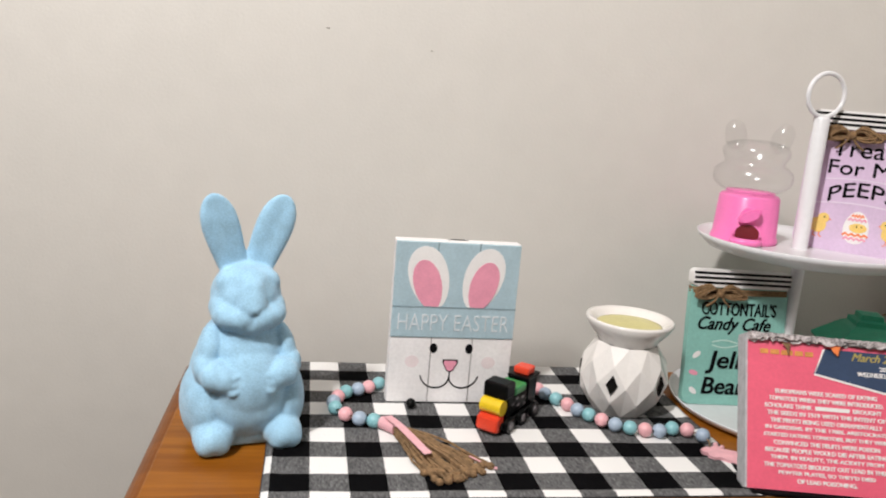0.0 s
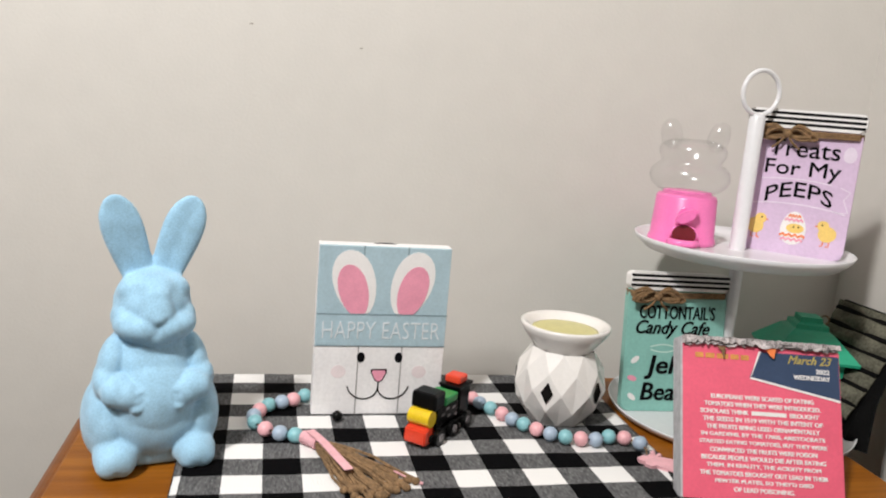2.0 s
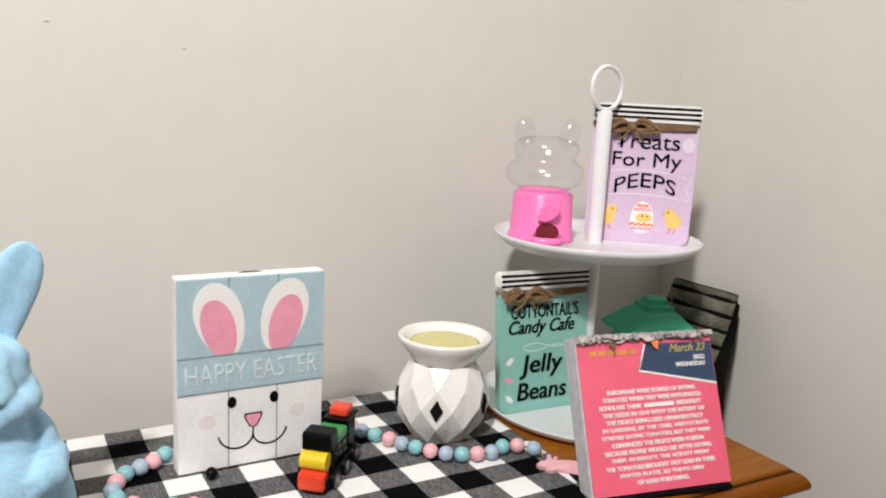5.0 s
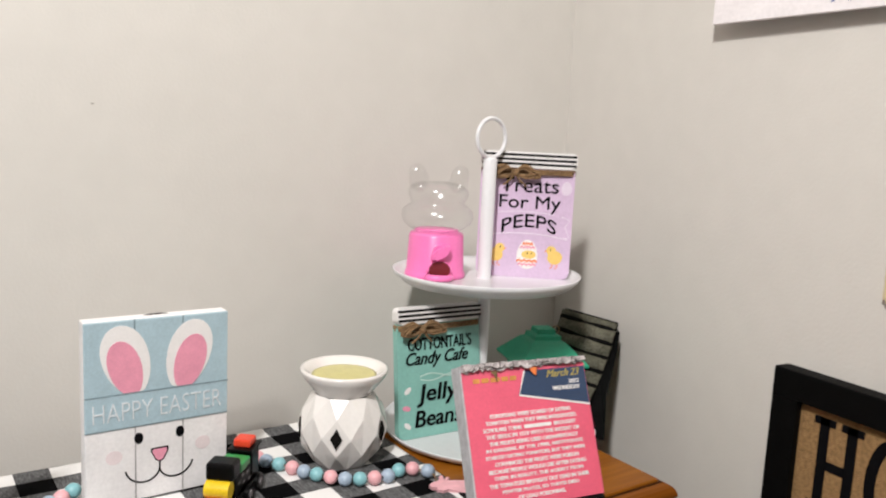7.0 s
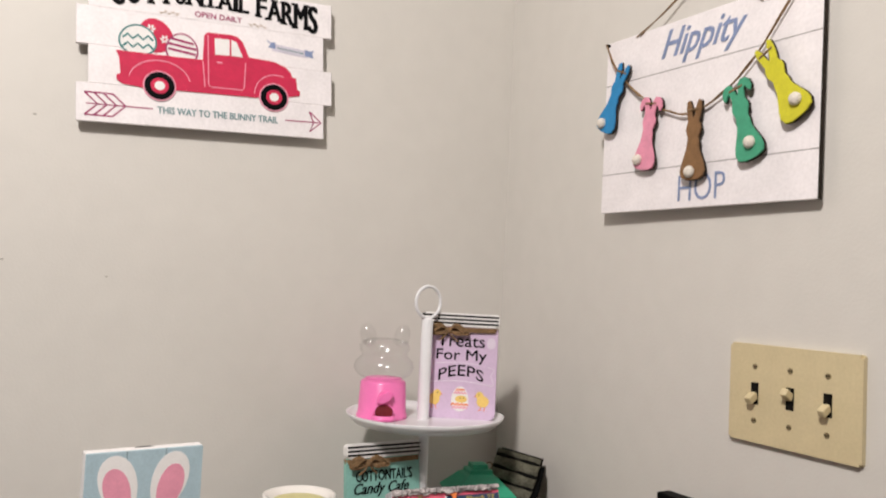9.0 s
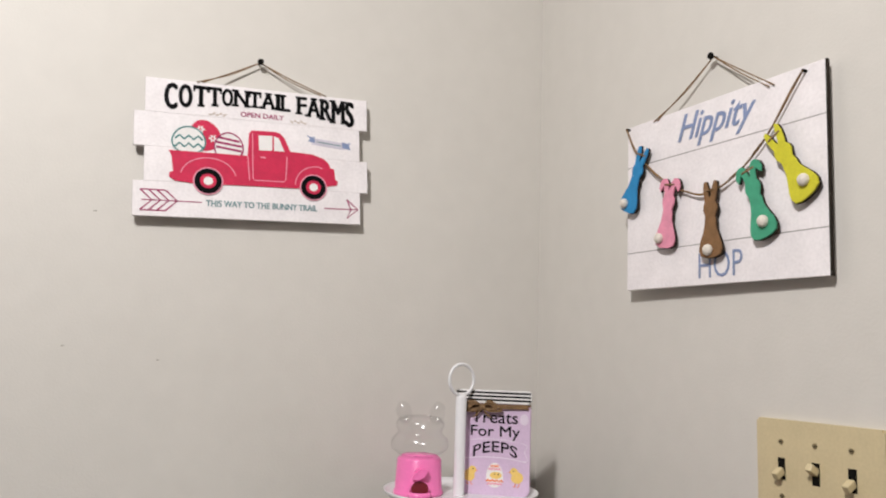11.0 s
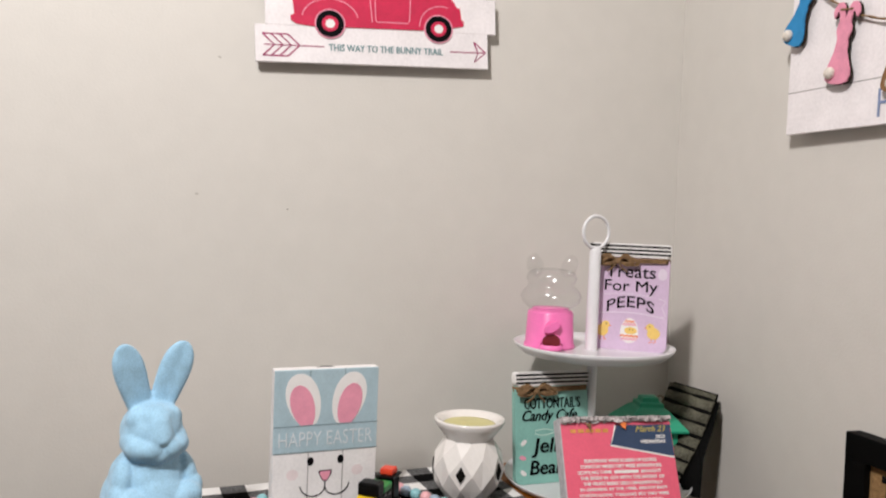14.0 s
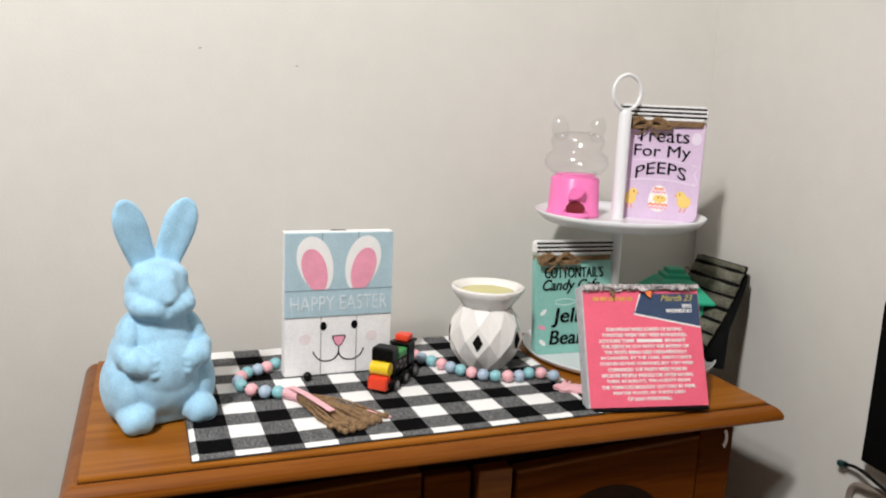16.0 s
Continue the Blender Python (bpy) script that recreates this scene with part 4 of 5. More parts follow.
def lilac_jar():
    s, w, h = jar_sign("jar_sign", pose(0.6700, 1.1250, 0.9932, -1.5, 0, -37), LILAC, "lilac jar-shaped sign with black words and yellow chicks, on tray", 0.043)
    lettering("Treats", s, BLACK, 0.0615, 0.1160, 0.072, 0.018, heavy=0.008)
    lettering("For My", s, BLACK, 0.0630, 0.0925, 0.076, 0.021, heavy=0.008)
    lettering("PEEPS", s, BLACK, 0.0635, 0.0722, 0.068, 0.0165, arc=0.009, heavy=0.010)
    ban = [(0.006 + 0.106 * k / 12, 0.056 - 0.0055 * ((k - 6) / 6) ** 2) for k in range(13)]
    part("banner_line", stroke(ban, 0.0016, -0.0003, 0.001), LILACLIGHT, s, "pale banner outline")
    part("banner_line", stroke([(x, z + 0.027) for x, z in ban[2:11]], 0.0014, -0.0003, 0.001), LILACLIGHT, s)
    part("banner_line", stroke([(0.103, 0.079), (0.1135, 0.075), (0.108, 0.066), (0.1140, 0.053), (0.104, 0.052)], 0.0014, -0.0003, 0.001), LILACLIGHT, s)
    part("pale_egg", prism(oval(0.107, 0.114, 0.0065, 0.0085, egg=0.1), -0.0003, 0.001), LILACLIGHT, s, "pale printed egg")
    chick(s, 0.024, 0.0275, -1), chick(s, 0.098, 0.0275, 1)
    part("egg", prism(oval(0.0635, 0.0295, 0.013, 0.0185, egg=0.12), -0.0004, 0.001), WHITEPRINT, s, "striped printed egg")
    for z, hw, mm in ((0.0430, 0.0060, ORANGE), (0.0385, 0.0092, PINKPRINT), (0.0215, 0.0128, ORANGE), (0.0170, 0.0110, PINKPRINT)):
        zig = [(0.0635 - hw + 2 * hw * k / 8, z + (0.0012 if k % 2 else -0.0012)) for k in range(9)]
        part("egg_stripe", stroke(zig, 0.0024, -0.0008, 0.001), mm, s)
    part("egg_chick", prism(oval(0.0655, 0.0295, 0.0090, 0.0052), -0.0009, 0.001), CHICK, s)
    for dx in (-0.0025, 0.0025):
        part("egg_chick_eye", prism(oval(0.0665 + dx, 0.0310, 0.0009, 0.0009, n=10), -0.0012, 0.001), BLACK, s)


def mint_jar():
    s, w, h = jar_sign("jar_sign", pose(0.5485, 1.078, 0.8064, -7, 0, 3), MINT, "mint green jar-shaped sign with black script, on the lower tray", 0.030)
    lettering("COTTONTAIL'S", s, BLACK, 0.059, 0.1125, 0.090, 0.0155, heavy=0.02)
    lettering("Candy Cafe", s, BLACK, 0.055, 0.0930, 0.088, 0.020, shear=0.35, heavy=0.02)
    lettering("Jelly", s, BLACK, 0.054, 0.0500, 0.058, 0.027, shear=0.15, heavy=0.025)
    lettering("Beans", s, BLACK, 0.055, 0.0225, 0.066, 0.020, shear=0.15, heavy=0.03)
    for sg, z in ((1, 0.073), (-1, 0.070)):
        sw = [(0.030 + 0.06 * k / 16, z + sg * 0.0028 * math.sin(k / 16 * 2 * math.pi)) for k in range(17)]
        part("flourish", stroke(sw, 0.0014, -0.0004, 0.001), MINTLIGHT, s, "pale flourish line")
    for x, z, mm, a in ((0.013, 0.058, WHITEPRINT, 40), (0.011, 0.037, PINKPRINT, -15), (0.012, 0.016, WHITEPRINT, -40), (0.106, 0.030, WHITEPRINT, 30), (0.107, 0.058, PINKPRINT, -20)):
        part("jelly_bean", prism(oval(x, z, 0.0055, 0.0030, a), -0.0004, 0.001), mm, s, "printed sweet")


lilac_jar()
mint_jar()


# ---- the desk calendar ----
def calendar():
    c = thing("desk_calendar", pose(0.5415, 0.8855, 0.8012, 0, 0, -4.6) @ Matrix.Diagonal((1.035, 1, 1.015, 1)), "coral pink tear-off desk calendar leaning on a black easel", "calendar")
    w, h, th, lean = 0.1415, 0.1410, 0.022, -24.0
    tilt = pose(0, 0.002, 0.004, lean, 0, 0)

    def leaning(name, bm, material, label="", parent=c):
        bm.transform(tilt)
        return part(name, bm, material, parent, label)

    leaning("page_block", box(-0.0005, w, 0.0012, th, 0, h - 0.002, 0.0008), PAGES, "thick block of grey-white pages")
    page = leaning("page", box(0.001, w + 0.0005, 0, 0.0012, 0.0005, h - 0.006), CALPINK, "coral pink page")
    bm = prism([(0.070, h - 0.010), (w, h - 0.010), (w, h - 0.0495), (0.0605, h - 0.0335)], -0.0003, 0.0006)
    leaning("corner_flag", bm, NAVY, "navy corner panel", page)
    bm = stroke([(0.070, h - 0.010), (0.0612, h - 0.034), (w, h - 0.0500)], 0.0019, -0.0006, 0.0006)
    leaning("flag_line", bm, WHITEPRINT, "white border line", page)

    def line(words, mm, cx, cz, ww, hh, **k):
        ob = lettering(words, page, mm, cx, cz, ww, hh, y=-0.0003, **k)
        ob.data.transform(tilt)

    line("2022", WHITEPRINT, 0.1265, h - 0.0245, 0.0125, 0.0042, heavy=0.05)
    line("WEDNESDAY", WHITEPRINT, 0.1165, h - 0.0305, 0.033, 0.0042, heavy=0.05)
    line("March 23", GOLDPRINT, 0.115, h - 0.015, 0.040, 0.0075, shear=0.4, heavy=0.03)
    rnd = random.Random(11)
    x = 0.012
    while x < 0.058:
        ww = rnd.uniform(0.004, 0.011)
        leaning("printed_bar", box(x, min(x + ww, 0.06), -0.0005, 0.0004, h - 0.0185, h - 0.0140), OCHRE, "illegible yellow heading", page)
        x += ww + 0.002
    rows = ["EUROPEANS WERE SCARED OF EATING", "TOMATOES WHEN THEY WERE INTRODUCED.", "SCHOLARS THINK", "THE SEEDS IN 1519 WITH THE INTENT OF", "THE FRUITS BEING USED ORNAMENTALLY", "IN GARDENS. BY THE 1700S, ARISTOCRATS", "STARTED EATING TOMATOES, BUT THEY WERE", "CONVINCED THE FRUITS WERE POISON", "BECAUSE PEOPLE WOULD DIE AFTER EATING", "THEM. IN REALITY, THE ACIDITY FROM", "THE TOMATOES BROUGHT OUT LEAD IN THEIR", "PEWTER PLATES, SO THEY'D DIED", "OF LEAD POISONING."]
    z = h - 0.0520
    for r in rows:
        ww = 0.00296 * len(r)
        if r == "SCHOLARS THINK":
            line(r, WHITEPRINT, 0.0375, z, 0.043, 0.0040, heavy=0.05)
            leaning("printed_bar", box(0.0615, 0.0925, -0.0005, 0.0004, z - 0.0018, z + 0.0018), WHITEPRINT, "printed name, as a bar", page)
            line("BROUGHT", WHITEPRINT, 0.1085, z, 0.026, 0.0040, heavy=0.05)
        else:
            line(r, WHITEPRINT, 0.0715, z, ww, 0.0040, heavy=0.05)
        z -= 0.00662
    # ragged glued edge left by torn-off pages
    bm = bmesh.new()
    rnd = random.Random(5)
    n = 46
    for layer in range(4):
        top, bot = [], []
        for k in range(n + 1):
            x = w * k / n
            yy = -0.0012 - 0.0011 * layer + rnd.uniform(-0.0012, 0.0006)
            top.append(bm.verts.new((x, yy + 0.001, h + 0.0005 * layer - 0.0008 + rnd.uniform(-0.0006, 0.0006))))
            bot.append(bm.verts.new((x, yy - 0.001, h - 0.0032 - rnd.uniform(0, 0.0040) - 0.0042 * noise.noise((x * 60, layer, 0)))))
        for k in range(n):
            bm.faces.new((bot[k], bot[k + 1], top[k + 1], top[k]))
    bm.transform(tilt)
    ob = part("torn_edge", bm, TORN, c, "ragged torn paper strip along the glued top")
    sol = ob.modifiers.new("paper", "SOLIDIFY")
    sol.thickness = 0.0004
    leaning("glued_spine", box(0, w, -0.0005, th, h - 0.0025, h, 0.0006), PAGES, "grey glued spine")
    leaning("torn_scrap", prism([(0.074, h - 0.008), (0.083, h - 0.007), (0.081, h - 0.016), (0.077, h - 0.013)], -0.0046, -0.004), ORANGE, "orange paper scrap")
    leaning("torn_scrap", prism([(0.030, h - 0.008), (0.038, h - 0.008), (0.036, h - 0.019), (0.034, h - 0.012)], -0.0044, -0.0038), JUTE, "brown paper scrap")
    leaning("easel_back", box(0.004, w - 0.004, th, th + 0.003, 0.0, h - 0.012, 0.0008), BLACK, "black plastic easel")
    part("easel_base", box(0.004, w - 0.001, -0.0025, 0.060, 0.0, 0.0036, 0.0012), BLACK, c, "black plastic easel foot")
    part("easel_strut", prism([(0.06, 0), (0.085, 0), (0.08, 0.075), (0.065, 0.075)], 0.055, 0.058), BLACK, c)


calendar()


# ---- the green lantern ----
def lantern():
    g = thing("lantern", pose(0.779, 1.120, 0.8064, 0, 0, -14) @ Matrix.Diagonal((1.0, 1.0, 1.05, 1)), "green plastic lantern with open sides on the lower tray", "lantern")
    r = 0.036
    part("lantern_base", box(-r, r, -r, r, 0, 0.007, 0.0015), LANTERN, g)
    for sx in (-1, 1):
        for sy in (-1, 1):
            part("post", box(sx * (r - 0.004) - 0.004, sx * (r - 0.004) + 0.004, sy * (r - 0.004) - 0.004, sy * (r - 0.004) + 0.004, 0.007, 0.064, 0.0012), LANTERN, g)
    for k in range(4):
        bm = prism([(-r + 0.008, 0.064), (r - 0.008, 0.064), (r - 0.008, 0.056), (0.010, 0.0605), (-0.010, 0.0605), (-r + 0.008, 0.056)], -r + 0.002, -r + 0.006)
        bm.transform(pose(0, 0, 0, 0, 0, 90 * k))
        part("arch", bm, LANTERN, g)
    prof = [(0.067, 0.063), (0.068, 0.066), (0.034, 0.0895), (0.0262, 0.0925), (0.0255, 0.0975), (0.0180, 0.0992), (0.0170, 0.1050), (0.0, 0.1062)]
    part("roof", lathe([(0, 0.063)] + prof, 4, m=pose(0, 0, 0, 0, 0, 45)), LANTERN, g, "green pagoda roof")
    part("hook", tube([(0.018 + 0.005 * math.cos(radians(a)), 0, 0.1015 + 0.005 * math.sin(radians(a))) for a in range(0, 360, 30)], 0.0009, 6, closed=True), JUTE, g, "thin wire loop")


lantern()


# ---- the ribbed felt pouch leaning in the corner ----
def ribbed_pouch():
    p = thing("ribbed_pouch", pose(0, 0, 0), "grey and black ribbed felt pouch leaning in the corner", "pouch")
    a0, a1 = Vector((0.772, 1.125, 0.801)), Vector((0.786, 1.014, 0.801))
    b0, b1 = Vector((0.853, 1.170, 0.925)), Vector((0.869, 1.074, 0.924))
    bm = bmesh.new()
    nrow, ncol = 96, 24
    rows = []
    for j in range(nrow + 1):
        v = j / nrow
        row = []
        for i in range(ncol + 1):
            u = i / ncol
            q = a0.lerp(a1, u * (1 - 0.25 * (1 - v))).lerp(b0.lerp(b1, u), v)
            out = Vector((-0.75, -0.55, 0.25))
            rib = abs(math.sin(v * math.pi * 7.5))
            q = q + out * (0.0065 * rib ** 0.6 + 0.006 * math.sin(u * math.pi) + 0.0025 * noise.noise((u * 3, v * 5, 1)))
            row.append(bm.verts.new(q))
        rows.append(row)
    for j in range(nrow):
        for i in range(ncol):
            bm.faces.new((rows[j][i], rows[j][i + 1], rows[j + 1][i + 1], rows[j + 1][i]))
    ob = part("ribbed_front", bm, GREYFELT, p, "grey felt with padded ribs", smooth=True)
    sol = ob.modifiers.new("felt", "SOLIDIFY")
    sol.thickness, sol.offset = 0.003, -1
    for k in range(8):
        v = min(0.995, k / 7.5)
        pts = []
        for i in range(13):
            u = i / 12
            q = a0.lerp(a1, u * (1 - 0.25 * (1 - v))).lerp(b0.lerp(b1, u), v)
            pts.append(q + Vector((-0.75, -0.55, 0.25)) * (0.0036 + 0.006 * math.sin(u * math.pi)))
        part("seam", tube(pts, 0.0046, 6), BLACKFELT, p, "black stitched seam")
    side = [a1 + Vector((-0.010, 0.004, 0)), a1 + Vector((0.006, -0.016, 0)), a1.lerp(b1, 0.35) + Vector((-0.002, -0.011, 0)), a1.lerp(b1, 0.75) + Vector((0.003, -0.006, 0)), b1 + Vector((0.002, -0.002, -0.010)), b1 + Vector((-0.004, 0.002, -0.006)), a1.lerp(b1, 0.5) + Vector((-0.006, 0.004, 0))]
    bm = bmesh.new()
    f = [bm.verts.new(q) for q in side]
    b = [bm.verts.new(q + Vector((0.006, 0.016, 0))) for q in side]
    bm.faces.new(f), bm.faces.new(b[::-1])
    for i in range(len(side)):
        j = (i + 1) % len(side)
        bm.faces.new((f[j], f[i], b[i], b[j]))
    part("side_gusset", bm, BLACKFELT, p, "black felt side")
    back = [a0, a1, b1, b0]
    bm = bmesh.new()
    f = [bm.verts.new(q + Vector((0.004, 0.004, 0))) for q in back]
    b = [bm.verts.new(q + Vector((0.010, 0.012, 0))) for q in back]
    bm.faces.new(f), bm.faces.new(b[::-1])
    for i in range(4):
        j = (i + 1) % 4
        bm.faces.new((f[j], f[i], b[i], b[j]))
    part("back_panel", bm, BLACKFELT, p, "black felt back")


ribbed_pouch()


# ---- hung signs ----
def nail_and_string(s, nail, left, right, back):
    part("nail", tube([(nail[0], back, nail[1]), (nail[0], 0.004, nail[1])], 0.0016, 8), NEARBLACK, s, "dark nail")
    part("nail_head", tube([(nail[0], 0.005, nail[1]), (nail[0], 0.002, nail[1])], 0.0048, 14), NEARBLACK, s, "round dark nail head")
    for end in (left, right):
        for k in (-1, 1):
            part("string", tube(curve_pts([(nail[0], 0.009, nail[1]), ((nail[0] + end[0]) / 2 + 0.001 * k, 0.006, (nail[1] + end[1]) / 2 - 0.002 + 0.0016 * k), (end[0] + 0.004 * k, -0.002, end[1])], 5), 0.0009, 6), JUTE, s, "jute hanging string")


def truck_sign():
    s = thing("truck_sign", pose(0.1850, 1.2275, 1.3900, 0, -3.3, 0) @ Matrix.Diagonal((1.035, 1, 1.0, 1)), "whitewashed plank sign with printed red truck, hung by twine", "sign")
    W, H = 0.352, 0.2110
    bh = H / 4
    for k, (a, b) in enumerate(((0.0, W - 0.013), (0.0145, W), (0.0, W - 0.013), (0.0145, W))):
        pl = part("plank", box(a, b, 0, 0.008, k * bh + 0.0001, (k + 1) * bh - 0.0001, 0.0004), SHIPLAP, s)
        part("plank_end", box(b - 0.0002, b + 0.0005, 0.0008, 0.0085, k * bh + 0.001, (k + 1) * bh - 0.001), EDGE, pl, "dark sawn end")
    for x in (0.07, 0.28):
        part("batten", box(x - 0.012, x + 0.012, 0.008, 0.0165, 0.01, H - 0.01, 0.001), EDGE, s, "dark wooden batten")

    def mm(pts):
        return [(x / 1000, z / 1000) for x, z in pts]

    y = -0.0004
    # eggs in the truck bed
    part("egg", prism(oval(0.098, 0.128, 0.0225, 0.0245, 18, egg=0.1), y, 0.001), TRUCKRED, s, "red printed egg with flowers")
    for fx, fz in ((0.092, 0.137), (0.110, 0.124)):
        for a in range(0, 360, 60):
            part("petal", prism(oval(fx + 0.0038 * math.cos(radians(a)), fz + 0.0038 * math.sin(radians(a)), 0.0024, 0.0015, a, n=12), y - 0.0004, 0.001), WHITEPRINT, s)
    for cx, cz, rx, rz, mm1 in ((0.0755, 0.1185, 0.0235, 0.021, TEAL), (0.133, 0.1135, 0.021, 0.0215, MAGENTA)):
        part("egg", prism(oval(cx, cz, rx, rz, egg=0.1), y - 0.0005, 0.001), WHITEPRINT, s, "printed egg with bands")
        ring = oval(cx, cz, rx, rz, egg=0.1, n=32)
        part("egg_outline", stroke(ring + ring[:1], 0.0021, y - 0.0009, 0.0), mm1, s)
    for z in (0.1105, 0.1225):
        zig = [(0.056 + 0.039 * k / 6, z + (0.0032 if k % 2 else -0.0028)) for k in range(7)]
        part("egg_zigzag", stroke(zig, 0.0029, y - 0.0009, 0.001), TEAL, s)
    for z0, w0 in ((0.1090, 0.0185), (0.1165, 0.0190), (0.124, 0.0155)):
        part("egg_band", stroke([(0.133 - w0, z0 + 0.003), (0.133 + w0, z0 - 0.002)], 0.0034, y - 0.0009, 0.001), MAGENTA, s)
    outline = [(48, 101), (161, 101), (163, 137), (167, 142), (202, 143), (210, 141), (217, 134), (226, 113), (262, 111), (280, 105), (288, 97), (290, 91), (296, 89), (298, 72), (302, 70), (301, 63), (285, 60), (246, 56), (236, 54), (133, 53), (85, 52), (57, 55), (49, 60), (49, 67), (54, 69), (52, 92)]
    tr = part("truck", prism(mm(outline), y - 0.0010, 0.001), TRUCKRED, s, "red printed pickup truck")
    yl = y - 0.0014
    part("truck_window", prism(mm([(177, 135), (198, 136), (198, 112), (178, 111)]), yl, 0), WHITEPRINT, tr)
    part("truck_window", prism(mm([(200.5, 136), (208, 133), (217, 112), (200.5, 112)]), yl, 0), WHITEPRINT, tr)
    part("door_line", stroke(mm([(168, 138), (169, 66), (172, 63), (216, 63), (219, 67), (221, 104)]), 0.0013, yl, 0), PINKPRINT, tr)
    part("door_line", stroke(mm([(161, 100), (164, 62)]), 0.0013, yl, 0), PINKPRINT, tr)
    part("fender_line", stroke([(0.104 - 0.040 * math.cos(radians(a)), 0.062 + 0.031 * math.sin(radians(a))) for a in range(10, 171, 10)], 0.0013, yl, 0), PINKPRINT, tr)
    part("fender_line", stroke([(0.266 - 0.032 * math.cos(radians(a)), 0.060 + 0.031 * math.sin(radians(a))) for a in range(0, 120, 10)], 0.0013, yl, 0), PINKPRINT, tr)
    part("door_pull", prism(mm([(180, 101), (188, 101), (188, 99), (180, 99)]), yl, 0), PINKPRINT, tr)
    for cx in (0.1035, 0.2625):
        cz = 0.0570
        part("wheel_ring", prism(oval(cx, cz, 0.0218, 0.0212), yl - 0.0002, 0), PINKPRINT, tr)
        wheel = part("truck_wheel", prism(oval(cx, cz, 0.0198, 0.0194), yl - 0.0005, 0), BLACK, tr)
        part("rim", prism(oval(cx, cz, 0.0118, 0.0112), yl - 0.0009, 0), TRUCKRED, tr)
        part("hub", prism(oval(cx, cz, 0.0068, 0.0064), yl - 0.0013, 0), WHITEPRINT, tr)
    # heading in heavy capitals: each word fitted on an arch
    def arch_low(x):
        return 0.1795 - 0.0180 * ((x - 0.182) / 0.145) ** 2

    spots = zip("COTTONTAILFARMS", (49.5, 70, 92, 112, 130.5, 151, 171.5, 192, 207, 219, 244.5, 263.5, 283.5, 303.5, 322.5), (19, 20, 22, 20, 17, 22, 19, 22, 7, 15, 16, 22, 19, 22, 16))
    for ch, cx, cw in spots:
        cx, cw = cx / 1000, cw / 1000
        z0, z1 = arch_low(cx), 0.2055
        lettering(ch, s, BLACK, cx, (z0 + z1) / 2, cw, z1 - z0, y=y, heavy=0.042)
        # short slab serifs
        feet = {"T": (0,), "N": (-0.42, 0.42), "A": (-0.42, 0.42), "I": (0,), "L": (-0.30,), "F": (-0.30,), "R": (-0.32, 0.40), "M": (-0.42, 0.42)}.get(ch, ())
        caps = {"N": (-0.42, 0.42), "I": (0,), "L": (-0.30,), "F": (-0.30,), "R": (-0.32,), "M": (-0.42, 0.42), "A": (0,)}.get(ch, ())
        for some, za in ((feet, z0), (caps, z1 - 0.0034)):
            for f in some:
                part("serif", box(cx + f * cw - 0.0050, cx + f * cw + 0.0050, y - 0.0006, y + 0.0004, za, za + 0.0034), BLACK, s)
        if ch == "T":
            for k in (-1, 1):
                part("serif", box(cx + k * (cw / 2 - 0.0012) - 0.0014, cx + k * (cw / 2 - 0.0012) + 0.0014, y - 0.0006, y + 0.0004, z1 - 0.0095, z1), BLACK, s)
    lettering("OPEN DAILY", s, MAGENTA, 0.183, 0.1672, 0.066, 0.0080, y=y, heavy=0.02)
    lettering("THIS WAY TO THE BUNNY TRAIL", s, GREYTEAL, 0.185, 0.0232, 0.168, 0.0098, y=y, heavy=0.03)
    for x, k in ((0.116, 1), (0.239, -1)):
        part("sprig", stroke([(x - 0.014, 0.163 - k * 0.001), (x + 0.014, 0.163 + k * 0.001)], 0.0007, y, 0), TAN, s, "tan printed sprig")
        for q in range(5):
            part("sprig_leaf", prism(oval(x - 0.010 + 0.005 * q, 0.1645 if q % 2 else 0.1615, 0.0024, 0.0010, 30 * k, n=10), y, 0), TAN, s)
    for q in range(4):
        x = 0.010 + 0.0115 * q
        part("arrow_barb", stroke([(x, 0.0395), (x + 0.016, 0.024), (x, 0.0085)], 0.0023, y, 0), MAGENTA, s)
    for z in (0.0395, 0.0085):
        part("arrow_barb", stroke([(0.010, z), (0.0445, z)], 0.0020, y, 0), MAGENTA, s)
    part("arrow_shaft", stroke([(0.012, 0.024), (0.095, 0.0238)], 0.0016, y, 0), MAGENTA, s)
    part("arrow_shaft", stroke([(0.280, 0.024), (0.335, 0.0245)], 0.0016, y, 0), MAGENTA, s)
    part("arrow_head", stroke([(0.317, 0.0405), (0.3355, 0.0245), (0.317, 0.0095), (0.3235, 0.0240), (0.317, 0.0405)], 0.0020, y, 0), MAGENTA, s)
    part("banner", prism(mm([(260, 139), (314, 134), (314, 123), (260, 128)]), y, 0), BANNER, s, "pale printed ribbon")
    part("banner_end", prism(mm([(252, 143), (258, 140), (265, 141), (265, 131), (254, 133), (258, 137)]), y - 0.0003, 0), SLATE, s)
    part("banner_end", prism(mm([(310, 136), (318, 134), (324, 136), (321, 130), (324, 124), (310, 126)]), y - 0.0003, 0), SLATE, s)
    part("printed_bar", prism(mm([(268, 134.0), (308, 130.0), (308, 128.4), (268, 132.4)]), y - 0.0003, 0), GREYTEAL, s, "illegible small print")
    nail_and_string(s, (0.181, 0.257), (0.090, 0.2105), (0.279, 0.2105), 0.018)


truck_sign()


